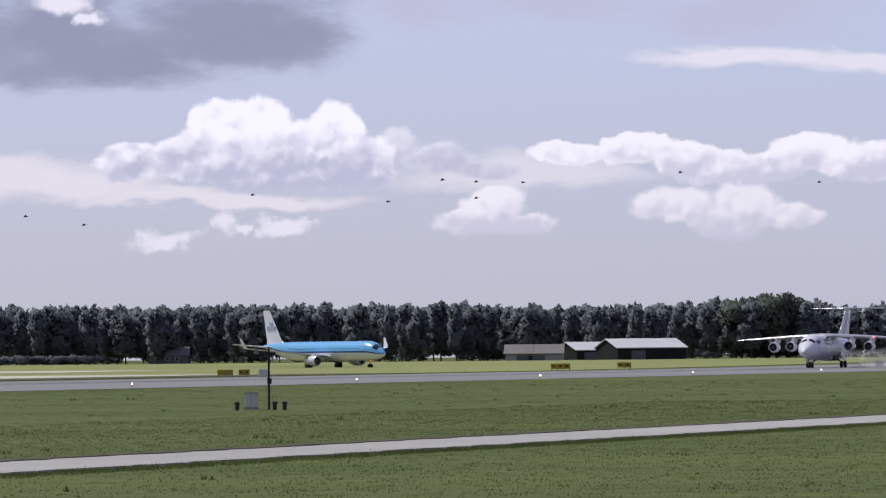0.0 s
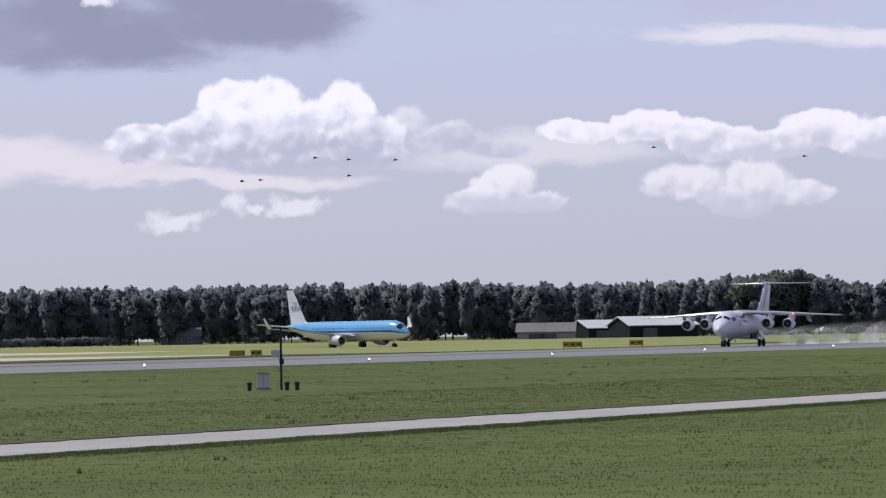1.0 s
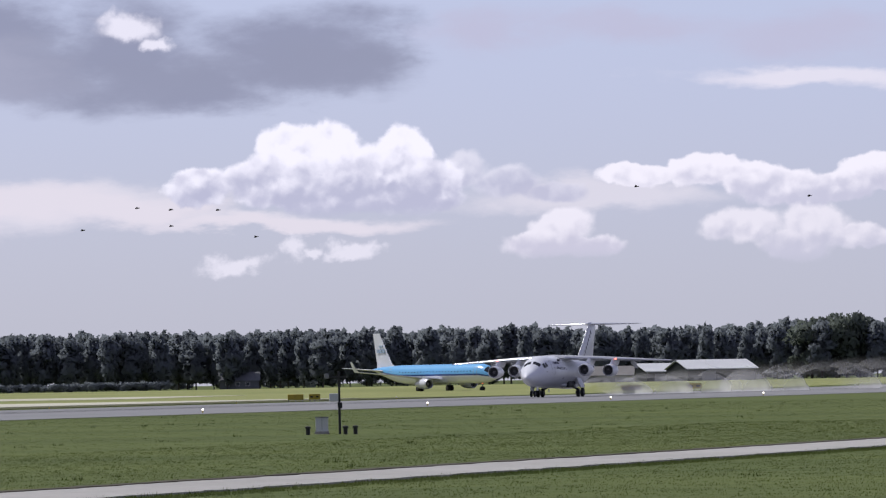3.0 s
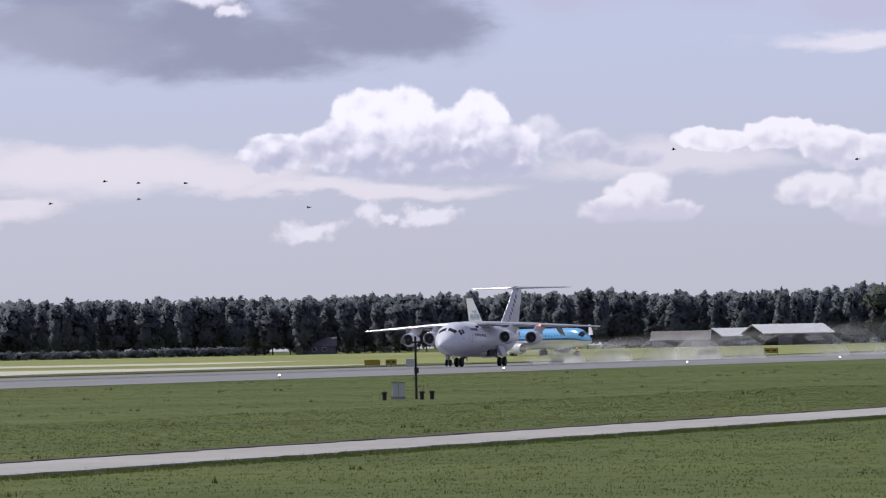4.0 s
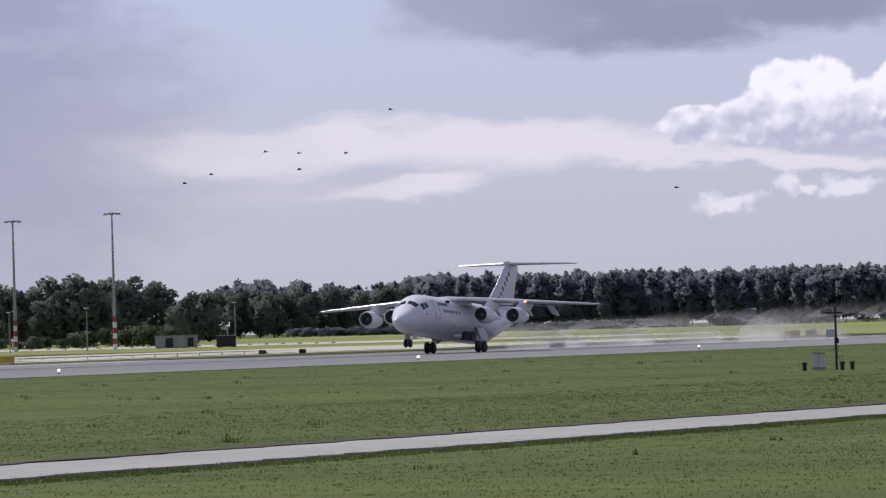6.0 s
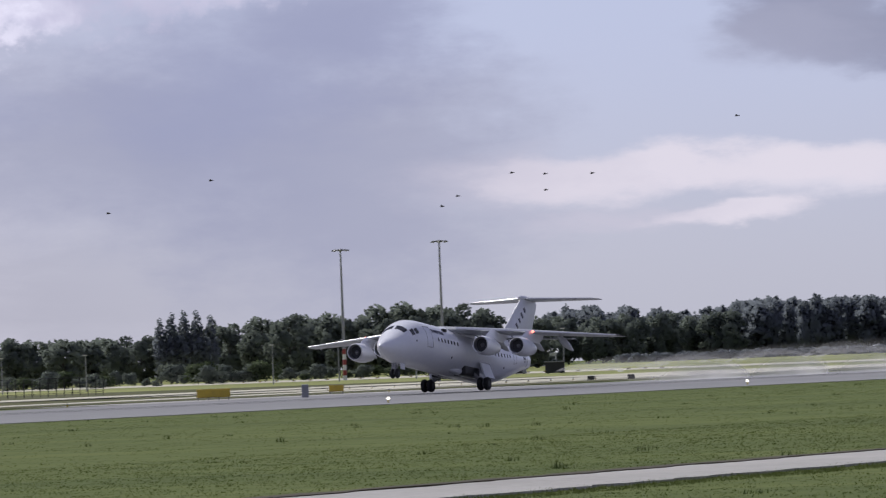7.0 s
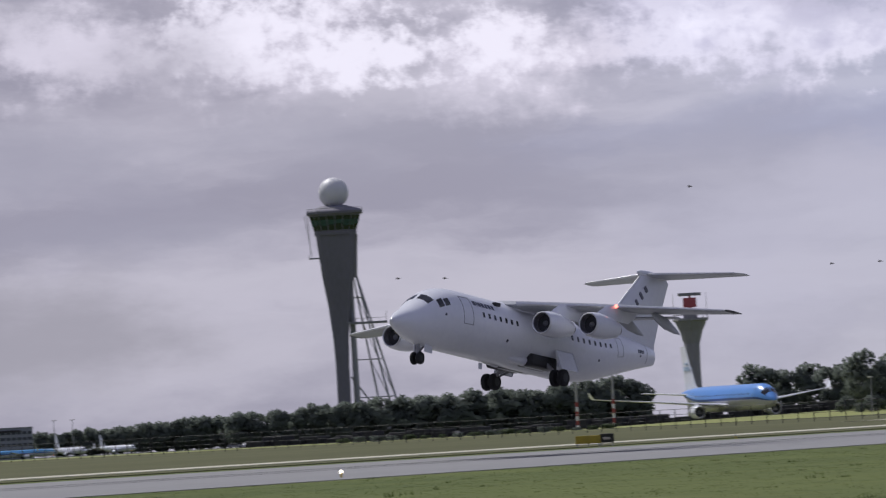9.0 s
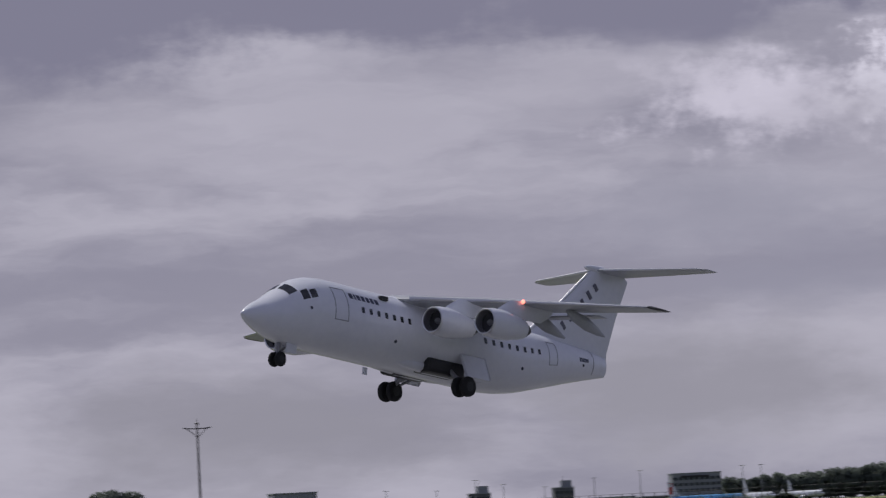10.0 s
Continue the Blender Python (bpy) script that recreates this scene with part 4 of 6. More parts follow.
    bf = smooth_part("belly_fairing", lathe_x(bmesh.new(), [(xr + 1.5, 0.05), (xr, r * 0.8), (xr - 0.12 * L, r * 0.95), (xr - 0.22 * L, r * 0.7), (xr - 0.28 * L, 0.05)], 20, (0, 0, ground + 0.5 * r), 0.62), lower, jet)
    return jet


regional = regional_jet()
taxiing = twin_jet("airliner", "sky-blue and white twin-engined airliner taxiing with winglets", 36.24, 1.52, 1.25, 28.72, 25, 9.8, M["blue"], M["white"], 18.1, 4.3, (4.4, 0.85, 3.3, 1.9), 1.7, 12.1)
wide = twin_jet("wide_airliner", "large sky-blue twin-engined airliner with upturned wing tips beyond the fence", 58.8, 2.82, 1.7, 60.3, 31, 17.4, M["wide_blue"], M["wide_grey"], 28.9, 6.7, (9.4, 1.55, 5.6, 3.6), 1.7, 19.4)

# ---- trees ----
def leaf_cloud(name, mat, clumps, leaves, size, seed):
    """Foliage: many small leaf plates scattered over clumps (centre, radii)."""
    rng = np.random.default_rng(seed)
    V = []
    w = np.array([c[3] * c[4] * c[5] for c in clumps]) ** 0.66
    w = w / w.sum()
    pick = rng.choice(len(clumps), leaves, p=w)
    C = np.array(clumps)[pick]
    d = rng.normal(size=(leaves, 3))
    d /= np.linalg.norm(d, axis=1)[:, None]
    rad = rng.uniform(0.55, 1.06, (leaves, 1))
    P = C[:, :3] + d * rad * C[:, 3:6]
    a = rng.normal(size=(leaves, 3))
    a /= np.linalg.norm(a, axis=1)[:, None]
    b = np.cross(a, rng.normal(size=(leaves, 3)))
    b /= np.linalg.norm(b, axis=1)[:, None] + 1e-9
    s = size * rng.uniform(0.6, 1.4, (leaves, 1))
    quad = np.stack([P - a * s, P - b * s * 0.7, P + a * s, P + b * s * 0.7], 1)
    # plates face outwards and shade as one rounded mass
    outw = (P - np.array([0, 0, 0.38])) * np.array([1.6, 1.6, 1.0]) + 0.35 * (P - C[:, :3]) + 0.02 * rng.normal(size=(leaves, 3))
    outw /= np.linalg.norm(outw, axis=1)[:, None]
    facing = np.einsum("ij,ij->i", np.cross(quad[:, 1] - quad[:, 0], quad[:, 2] - quad[:, 0]), outw)
    quad[facing < 0] = quad[facing < 0][:, ::-1]
    me = bpy.data.meshes.new(name)
    me.from_pydata(quad.reshape(-1, 3).tolist(), [], np.arange(leaves * 4).reshape(-1, 4).tolist())
    me.normals_split_custom_set_from_vertices(np.repeat(outw, 4, 0).tolist())
    me.materials.append(mat)
    return me


def trunk_mesh(h, r, limbs, seed):
    rnd = random.Random(seed)
    bm = bmesh.new()
    pts = [Vector((rnd.uniform(-.02, .02) * h * k, rnd.uniform(-.02, .02) * h * k, h * k)) for k in (0, 0.25, 0.5, 0.75)]
    for i in range(3):
        tube(bm, pts[i], pts[i + 1], r * (1 - 0.28 * i), r * (0.72 - 0.25 * i), 7)
    for k in range(limbs):
        z = h * rnd.uniform(0.3, 0.72)
        a = rnd.uniform(0, 6.28)
        q = Vector((math.cos(a), math.sin(a), 0)) * h * rnd.uniform(0.12, 0.22) + Vector((0, 0, z + h * rnd.uniform(0.06, 0.18)))
        tube(bm, (0, 0, z), q, r * 0.4, r * 0.12, 5)
    me = bpy.data.meshes.new("trunk")
    bm.to_mesh(me)
    bm.free()
    me.materials.append(M["bark"])
    return me


def tree_kind(kind, seed):
    """Unit-height tree meshes (trunk, crown) of one kind."""
    rnd = random.Random(seed)
    cl = []
    if kind == "pine":
        for k in range(30):
            z = rnd.uniform(0.2, 0.9)
            sp = 0.17 * math.sin(math.pi * min(max((z - 0.02) / 1.04, 0), 1)) + 0.05
            a = rnd.uniform(0, 6.28)
            cl.append((sp * math.cos(a) * rnd.random(), sp * math.sin(a) * rnd.random(), z, rnd.uniform(0.09, 0.15), rnd.uniform(0.09, 0.15), rnd.uniform(0.07, 0.12)))
        cl += [(rnd.uniform(-.03, .03), rnd.uniform(-.03, .03), 0.96, 0.045, 0.045, 0.07), (rnd.uniform(-.06, .06), 0, 0.88, 0.09, 0.09, 0.09)]
        mat, n, sz, r = M["leaf_hazy"], 2900, 0.034, 0.016
    elif kind == "poplar":
        for k in range(14):
            z = 0.16 + 0.8 * k / 13
            w = 0.085 * math.sin(math.pi * (0.12 + 0.82 * k / 13)) + 0.02
            cl.append((rnd.uniform(-.02, .02), rnd.uniform(-.02, .02), z, w, w, 0.08))
        mat, n, sz, r = M["leaf_hazy"], 1100, 0.022, 0.014
    elif kind == "hedge":
        for k in range(14):
            a, q = rnd.uniform(0, 6.28), rnd.uniform(0.1, 0.75)
            cl.append((q * math.cos(a), q * math.sin(a), rnd.uniform(0.22, 0.72), rnd.uniform(0.24, 0.38), rnd.uniform(0.24, 0.38), rnd.uniform(0.2, 0.3)))
        mat, n, sz, r = M["leaf_hazy"], 1500, 0.06, 0.02
    elif kind == "bush":
        for k in range(9):
            a, q = rnd.uniform(0, 6.28), rnd.uniform(0.1, 0.6)
            cl.append((q * math.cos(a), q * math.sin(a), rnd.uniform(0.25, 0.68), rnd.uniform(0.22, 0.34), rnd.uniform(0.22, 0.34), rnd.uniform(0.2, 0.32)))
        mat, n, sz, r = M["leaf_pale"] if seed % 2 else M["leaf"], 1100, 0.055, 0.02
    else:
        for k in range(26):
            z = rnd.uniform(0.14, 0.86)
            sp = 0.31 * math.sin(math.pi * min(max((z - 0.0) / 1.02, 0), 1)) + 0.04
            a = rnd.uniform(0, 6.28)
            q = sp * math.sqrt(rnd.random())
            cl.append((q * math.cos(a), q * math.sin(a), z, rnd.uniform(0.10, 0.17), rnd.uniform(0.10, 0.17), rnd.uniform(0.08, 0.14)))
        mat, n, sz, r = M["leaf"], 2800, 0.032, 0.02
    return trunk_mesh(1.0, r, 6 if kind in ("pine", "broad") else 3, seed), leaf_cloud("crown", mat, cl, n, sz, seed)


KINDS = {k: [tree_kind(k, 11 * i + len(k)) for i in range(n)] for k, n in (("pine", 6), ("broad", 6), ("poplar", 2), ("bush", 4), ("hedge", 3))}
TREE_LABEL = dict(pine="dark dense pine in a shelter belt", broad="full-leaved dark green broadleaf tree", poplar="slim upright dark poplar", bush="rounded grey-green bush at the wood's edge", hedge="dark clipped hedge bush below the pines")
trnd = random.Random(42)


def tree(kind, beta, d, h, wide=1.0, sink=0.0):
    low = kind in ("bush", "hedge")
    t = empty("bush" if low else "tree")
    p = spot(beta, d)
    t.matrix_basis = Matrix.Translation((p.x, p.y, rise(p.x, p.y) - sink)) @ Matrix.Rotation(trnd.uniform(0, 6.28), 4, "Z") @ Matrix.Diagonal((h * wide, h * wide, h, 1))
    tr, cr = trnd.choice(KINDS[kind])
    part("trunk", tr, None, t)
    part("crown", cr, None, t)
    return tagged(t, TREE_LABEL[kind], "bush" if low else "tree", group="bushes" if low else "tree belt")


def top_of(beta, table):
    return float(np.interp(beta, [a for a, _ in table], [b for _, b in table]))


BELT = [(11.8, .40), (12.9, .40), (13.33, .46), (14.1, .46), (14.44, .41), (15.45, .42), (16.5, .45), (18, .435), (20.4, .445), (21.8, .45), (22.3, .38), (22.7, .40), (23.3, .46), (23.8, .42)]
b = 11.8
while b < 23.6:
    el = top_of(b, BELT) + 0.012 * math.sin(5.1 * b)
    d = 1475 + trnd.uniform(-14, 14)
    tree("pine" if b < 21.9 else "broad", b + trnd.uniform(-.05, .05), d, height(d, el + trnd.uniform(-0.035, 0.03)) - 1.0, trnd.uniform(0.7, 1.05))
    b += 0.105 if b < 21.9 else 0.16


def back_rows(seed):
    """The rows behind the front pines, crowns and trunks joined."""
    rng = np.random.default_rng(seed)
    src = []
    for tr, cr in KINDS["pine"]:
        co, nr = np.empty(len(cr.vertices) * 3), np.empty(len(cr.loops) * 3)
        cr.vertices.foreach_get("co", co)
        cr.corner_normals.foreach_get("vector", nr)
        src.append((co.reshape(-1, 4, 3), nr.reshape(-1, 4, 3)))
    V, N = [], []
    for d in (1512, 1550):
        for beta in np.arange(11.8, 23.6, 0.105):
            co, nr = src[rng.integers(len(src))]
            keep = rng.permutation(len(co))[:1000]
            a, bt, dd = rng.uniform(0, 6.28), beta + rng.uniform(-.05, .05), d + rng.uniform(-14, 14)
            h = height(dd, top_of(bt, BELT) + rng.uniform(-0.03, 0.035)) - 1.0
            w = h * rng.uniform(0.75, 1.1)
            rot = np.array([[math.cos(a), math.sin(a), 0], [-math.sin(a), math.cos(a), 0], [0, 0, 1]])
            q = co[keep]
            mid = q.mean(1, keepdims=True)
            q = mid + (q - mid) * 1.6
            p = spot(bt, dd)
            V.append((q @ rot) * np.array([w, w, h]) + np.array([p.x, p.y, rise(p.x, p.y)]))
            N.append(nr[keep] @ rot)
    V, N = np.concatenate(V), np.concatenate(N)
    me = bpy.data.meshes.new("far_pines")
    me.from_pydata(V.reshape(-1, 3).tolist(), [], np.arange(len(V) * 4).reshape(-1, 4).tolist())
    me.normals_split_custom_set_from_vertices(N.reshape(-1, 3).tolist())
    me.materials.append(M["leaf_hazy"])
    tagged(new("far_pines", me), "dense dark rows of pines behind the shelter belt", "trees", kind="stuff")


back_rows(71)
# the great rounded tree
for db, el, w in ((13.45, .50, 1.0), (13.66, .575, 1.05), (13.88, .53, 1.0), (13.57, .55, 0.9)):
    tree("broad", db, 1440 + 30 * w, height(1440, el + 0.04) - 1, w)
WOOD = [(23.7, .38), (24.1, .47), (24.63, .645), (24.95, .60), (25.2, .46), (25.65, .56), (26.05, .52), (26.5, .47), (27.2, .38), (28.4, .38), (29.2, .44), (29.9, .47), (30.3, .50), (30.55, .40), (30.75, .375), (30.95, .33), (31.2, .42), (31.38, .38)]
b = 23.7
while b < 31.4:
    el = top_of(b, WOOD) + trnd.uniform(-0.01, 0.05)
    d = (1180 if b < 30.5 else 1650) + trnd.uniform(-25, 25)
    tree("broad", b, d, height(d, el) - 1, trnd.uniform(0.85, 1.15))
    if b < 30.4:
        tree("broad", b + 0.1, 1240, height(1240, el - 0.06) - 1, trnd.uniform(0.9, 1.2))
    b += trnd.uniform(0.20, 0.30) if b < 30.4 else 0.22
for db, el in ((26.62, .52), (26.75, .565), (26.86, .57), (26.98, .55), (27.08, .51)):
    tree("poplar", db, 1130, height(1130, el) - 1, 1.15)
# pale bushes in front of the wood
b = 23.9
while b < 30.6:
    d = 1060 + trnd.uniform(-20, 20)
    tree("bush", b, d, height(d, 0.04 + trnd.uniform(-0.05, 0.11)) - 0.8, trnd.uniform(0.9, 1.4))
    b += trnd.uniform(0.09, 0.16)
# hedge in front of the pines
b = 19.7
while b < 23.0:
    tree("hedge", b, 1400 + trnd.uniform(-3, 3), height(1400, 0.035 + trnd.uniform(-.008, .008)) - 0.9, trnd.uniform(1.3, 1.6))
    b += 0.10
# undergrowth between the pine trunks, with gaps where the sky shows through
b = 11.9
while b < 19.7:
    if trnd.random() < 0.8:
        tree("hedge", b, 1530 + trnd.uniform(-20, 20), height(1530, 0.06 + trnd.uniform(-.05, .06)) - 0.9, trnd.uniform(0.9, 1.5))
    b += 0.11
# far avenue by the apron
AVE = [(32.35, .30), (32.6, .37), (32.9, .35), (33.2, .29), (34.2, .29), (35.4, .235), (35.9, .195), (37.2, .125), (38.4, .085), (39.0, .06)]
b = 32.35
while b < 37.75:
    el = top_of(b, AVE) + trnd.uniform(-0.005, 0.035)
    d = 1900 if b < 36.0 else 3750
    for dd in (0, 60):
        tree("broad", b + trnd.uniform(-.03, .03), d + dd, height(d, el) - rise(*spot(b, d).to_2d()), trnd.uniform(0.9, 1.2), 0.4)
    b += trnd.uniform(0.13, 0.19) if b < 36.0 else 0.1
for db, el in ((43.05, .27), (43.2, .29), (43.35, .27), (43.55, .24), (43.8, .25), (44.2, .24)):
    tree("broad", db, 900, height(900, el), 1.2)
# low dark hedge before the apron
b = 32.6
while b < 35:
    tree("bush", b, 1010 + trnd.uniform(-8, 8), 1.2 + trnd.uniform(-0.3, 0.3), trnd.uniform(1.3, 2.2), 0.2)
    b += 0.15

# ---- buildings and masts ----
def place(thing, beta, d, turn=0.0, z=None):
    """Stands a thing at beta, d; turn 0 faces its -y side to the camera."""
    p = spot(beta, d)
    thing.matrix_basis = Matrix.Translation((p.x, p.y, rise(p.x, p.y) if z is None else z)) @ Matrix.Rotation(radians(beta - 90 + turn), 4, "Z")
    return thing


def wide_of(px_deg, d):
    return d * math.tan(radians(px_deg))


def gabled(name, label, w, l, eave, ridge, wall, roof, over=0.4, doors=1):
    """A shed with its ridge along y' (away); gable of width w towards -x... ridge runs along x for width l."""
    b = empty(name)
    bm = bmesh.new()
    hw = w / 2
    prof = [(-hw, 0), (hw, 0), (hw, eave), (0, ridge), (-hw, eave)]
    loft(bm, [[Vector((x, y, z)) for y, z in prof] for x in (-l / 2, l / 2)])
    part("wall", bm, wall, b)
    for s in (-1, 1):
        rf = bmesh.new()
        sl = (ridge - eave) / hw
        y0, y1 = 0, s * (hw + over)
        pts = [(y0, ridge + 0.1), (y1, ridge + 0.1 - sl * abs(y1)), (y1, ridge + 0.28 - sl * abs(y1)), (y0, ridge + 0.28)]
        loft(rf, [[Vector((x, y, z)) for y, z in pts] for x in (-l / 2 - over, l / 2 + over)])
        r = part("roof", rf, roof, b)
        for k in range(1, int(l / 6)):
            rib = bmesh.new()
            xk = -l / 2 + 6 * k
            tube(rib, (xk, 0.05 * s, ridge + 0.29), (xk, y1, ridge + 0.29 - sl * abs(y1)), 0.06, n=5)
            part("roof_rib", rib, roof, r)
    for k in range(doors):
        part("door", box((-l * 0.3 + k * l * 0.22, -hw - 0.06, 0), (-l * 0.3 + k * l * 0.22 + 3.4, -hw + 0.1, min(eave * 0.8, 3.2))), M["facade_dark"], b)
    return tagged(b, label, "barn")


D_ = 1420
place(gabled("barn", "large dark barn with a pale sheet-metal roof", 12, 16.5, 2.5, 4.4, M["barn"], M["roof_pale"]), 14.78, D_, 24)
place(gabled("barn", "dark barn with a pale sheet-metal roof behind the trees", 11, 9.5, 2.1, 3.8, M["barn"], M["roof_pale"]), 15.27, D_ + 18, 24)
place(gabled("shed", "low farm shed with a weathered grey roof", 11, 12.5, 1.4, 3.3, M["wall_pale"], M["roof_grey"], doors=2), 15.73, D_ - 10, -2)
house = gabled("farmhouse", "small farmhouse with a steep grey roof among the pines", 7, 9, 1.8, 3.6, M["facade_dark"], M["facade_dark"], 0.3, 0)
house["category"] = "house"
for k in range(3):
    wf = part("window", box((-3.2 + 2.3 * k, -3.58, 0.7), (-2.2 + 2.3 * k, -3.45, 1.6)), M["mast_white"], house)
    part("pane", box((-3.1 + 2.3 * k, -3.62, 0.78), (-2.3 + 2.3 * k, -3.57, 1.52)), M["pane"], wf)
place(house, 19.0, 1470)
place(gabled("shed", "white flat-pitched shed half hidden by bushes", 8, 9, 2.6, 3.4, M["box_white"], M["roof_pale"]), 23.74, 1300)


def hut(beta, d, w, h, mat, label, dep=3.0):
    c = empty("site_cabin")
    part("body", box((-w / 2, -dep / 2, 0.15), (w / 2, dep / 2, h), 0.05), mat, c)
    part("roof", box((-w / 2 - 0.1, -dep / 2 - 0.1, h - 0.02), (w / 2 + 0.1, dep / 2 + 0.1, h + 0.12), 0.03), M["steel"], c)
    part("door", box((-w * 0.1, -dep / 2 - 0.05, 0.2), (w * 0.1 + 0.4, -dep / 2 + 0.02, h * 0.85)), M["dark"], c)
    for s in (-1, 1):
        part("skid", box((s * w * 0.35 - 0.15, -dep / 2, 0), (s * w * 0.35 + 0.15, dep / 2, 0.16)), M["dark"], c)
    return tagged(place(c, beta, d), label, "cabin")


hut(24.08, 980, 3.9, 1.9, M["facade"], "grey steel site cabin on skids")
hut(23.89, 985, 2.6, 1.9, M["facade"], "grey steel site cabin on skids")
hut(23.56, 960, 2.9, 1.8, M["dark"], "dark equipment hut beside the taxiway")


def flood_mast(beta, d, top_el, banded, label):
    """Floodlight mast: tapered pole, painted bands at the foot, cross head with lamps."""
    h = height(d, top_el) - rise(*spot(beta, d).to_2d())
    m = empty("floodlight_mast")
    bands = banded
    if bands:
        n = 6
        for k in range(n):
            z0, z1 = h * 0.24 * k / n, h * 0.24 * (k + 1) / n
            bm = bmesh.new()
            tube(bm, (0, 0, z0), (0, 0, z1), 0.33 - 0.012 * k, 0.33 - 0.012 * (k + 1), 12)
            part("painted_band", bm, M["mast_red"] if k % 2 else M["mast_white"], m)
    bm = bmesh.new()
    tube(bm, (0, 0, h * 0.24 if bands else 0), (0, 0, h * 0.985), 0.255 if bands else 0.28, 0.12, 12)
    part("pole", bm, M["mast_grey"], m)
    hd = bmesh.new()
    lathe_z(hd, [(h * 0.975, 0.2), (h * 0.98, 0.55), (h * 0.99, 0.55), (h * 0.995, 0.2)], 12)
    head = part("head_frame", hd, M["steel"], m)
    for k in range(8):
        a = 2 * math.pi * k / 8
        lb = box((-0.22, -0.14, -0.11), (0.22, 0.14, 0.11), 0.03)
        lo = part("floodlight", lb, M["steel"], head)
        lo.matrix_basis = Matrix.Translation((1.15 * math.cos(a), 1.15 * math.sin(a), h * 0.983)) @ Matrix.Rotation(a, 4, "Z") @ Matrix.Rotation(radians(25), 4, "Y")
        ar = bmesh.new()
        tube(ar, (0.5 * math.cos(a), 0.5 * math.sin(a), h * 0.985), (1.0 * math.cos(a), 1.0 * math.sin(a), h * 0.985), 0.04, n=5)
        part("arm", ar, M["steel"], head)
    return tagged(place(m, beta, d), label, "mast", group="floodlight masts")


MB = "tall grey floodlight mast with red and white bands at its foot"
for bt, e, d in ((25.438, 1.064, 1000), (24.552, 1.111, 1000), (29.576, 1.092, 1010), (29.293, 0.884, 1240), (29.09, 1.126, 1010), (28.909, 0.902, 1240)):
    flood_mast(bt, d, e + 0.01, True, MB)
for bt, e, d in ((32.556, 0.923, 1250), (32.883, 0.897, 1250)):
    flood_mast(bt, d, e + 0.01, True, MB)
for bt, e in ((38.475, .215), (38.887, .168), (39.334, .11), (37.56, .215), (37.393, .215), (39.7, .15), (40.3, .12), (40.75, .14), (39.95, .20)):
    flood_mast(bt, 3300, e, False, "thin grey lamp mast on the far apron")


def lamp_post(beta, d, el):
    h = height(d, el) - rise(*spot(beta, d).to_2d())
    p = empty("lamp_post")
    bm = bmesh.new()
    tube(bm, (0, 0, 0), (0, 0, h), 0.10, 0.06, 8)
    part("pole", bm, M["mast_grey"], p)
    part("lamp_head", box((-0.45, -0.14, h - 0.04), (0.25, 0.14, h + 0.1), 0.04), M["lamp_dull"], p)
    return tagged(place(p, beta, d), "slim grey lamp post at the edge of the wood", "lamp post", group="lamp posts")


for bt, e in ((24.80, .262), (25.49, .242), (23.476, .28), (26.08, .23), (28.5, .2), (27.75, .2), (30.05, .2), (30.25, .2)):
    lamp_post(bt, 960, e)

# leaning approach pole with crossarms near the far end
pl = empty("wire_pole")
bm = bmesh.new()
hp = height(620, 0.80)
tube(bm, (0, 0, 0), (0, 0, hp), 0.13, 0.08, 8)
part("pole", bm, M["dark"], pl)
for s in (-1, 1):
    ar = bmesh.new()
    tube(ar, (0, 0, hp - 0.25), (s * 1.2, 0, hp - 0.2), 0.06, n=6)
    tube(ar, (0, 0, hp - 1.1), (s * 0.95, 0, hp - 0.25), 0.04, n=6)
    part("crossarm", ar, M["dark"], pl)
    part("lamp", box((s * 1.2 - 0.14, -0.1, hp - 0.22), (s * 1.2 + 0.14, 0.1, hp - 0.08), 0.03), M["steel"], pl)
bm = bmesh.new()
tube(bm, (0, 0, hp), (0, 0, hp + 0.75), 0.03, 0.02, 6)
lathe_z(bm, [(hp + 0.05, 0.05), (hp + 0.2, 0.16), (hp + 0.3, 0.2), (hp + 0.38, 0.05)], 8)
part("spike", bm, M["dark"], pl)
tagged(place(pl, 42.41, 620), "dark slender pole with braced crossarms and a spike", "pole")


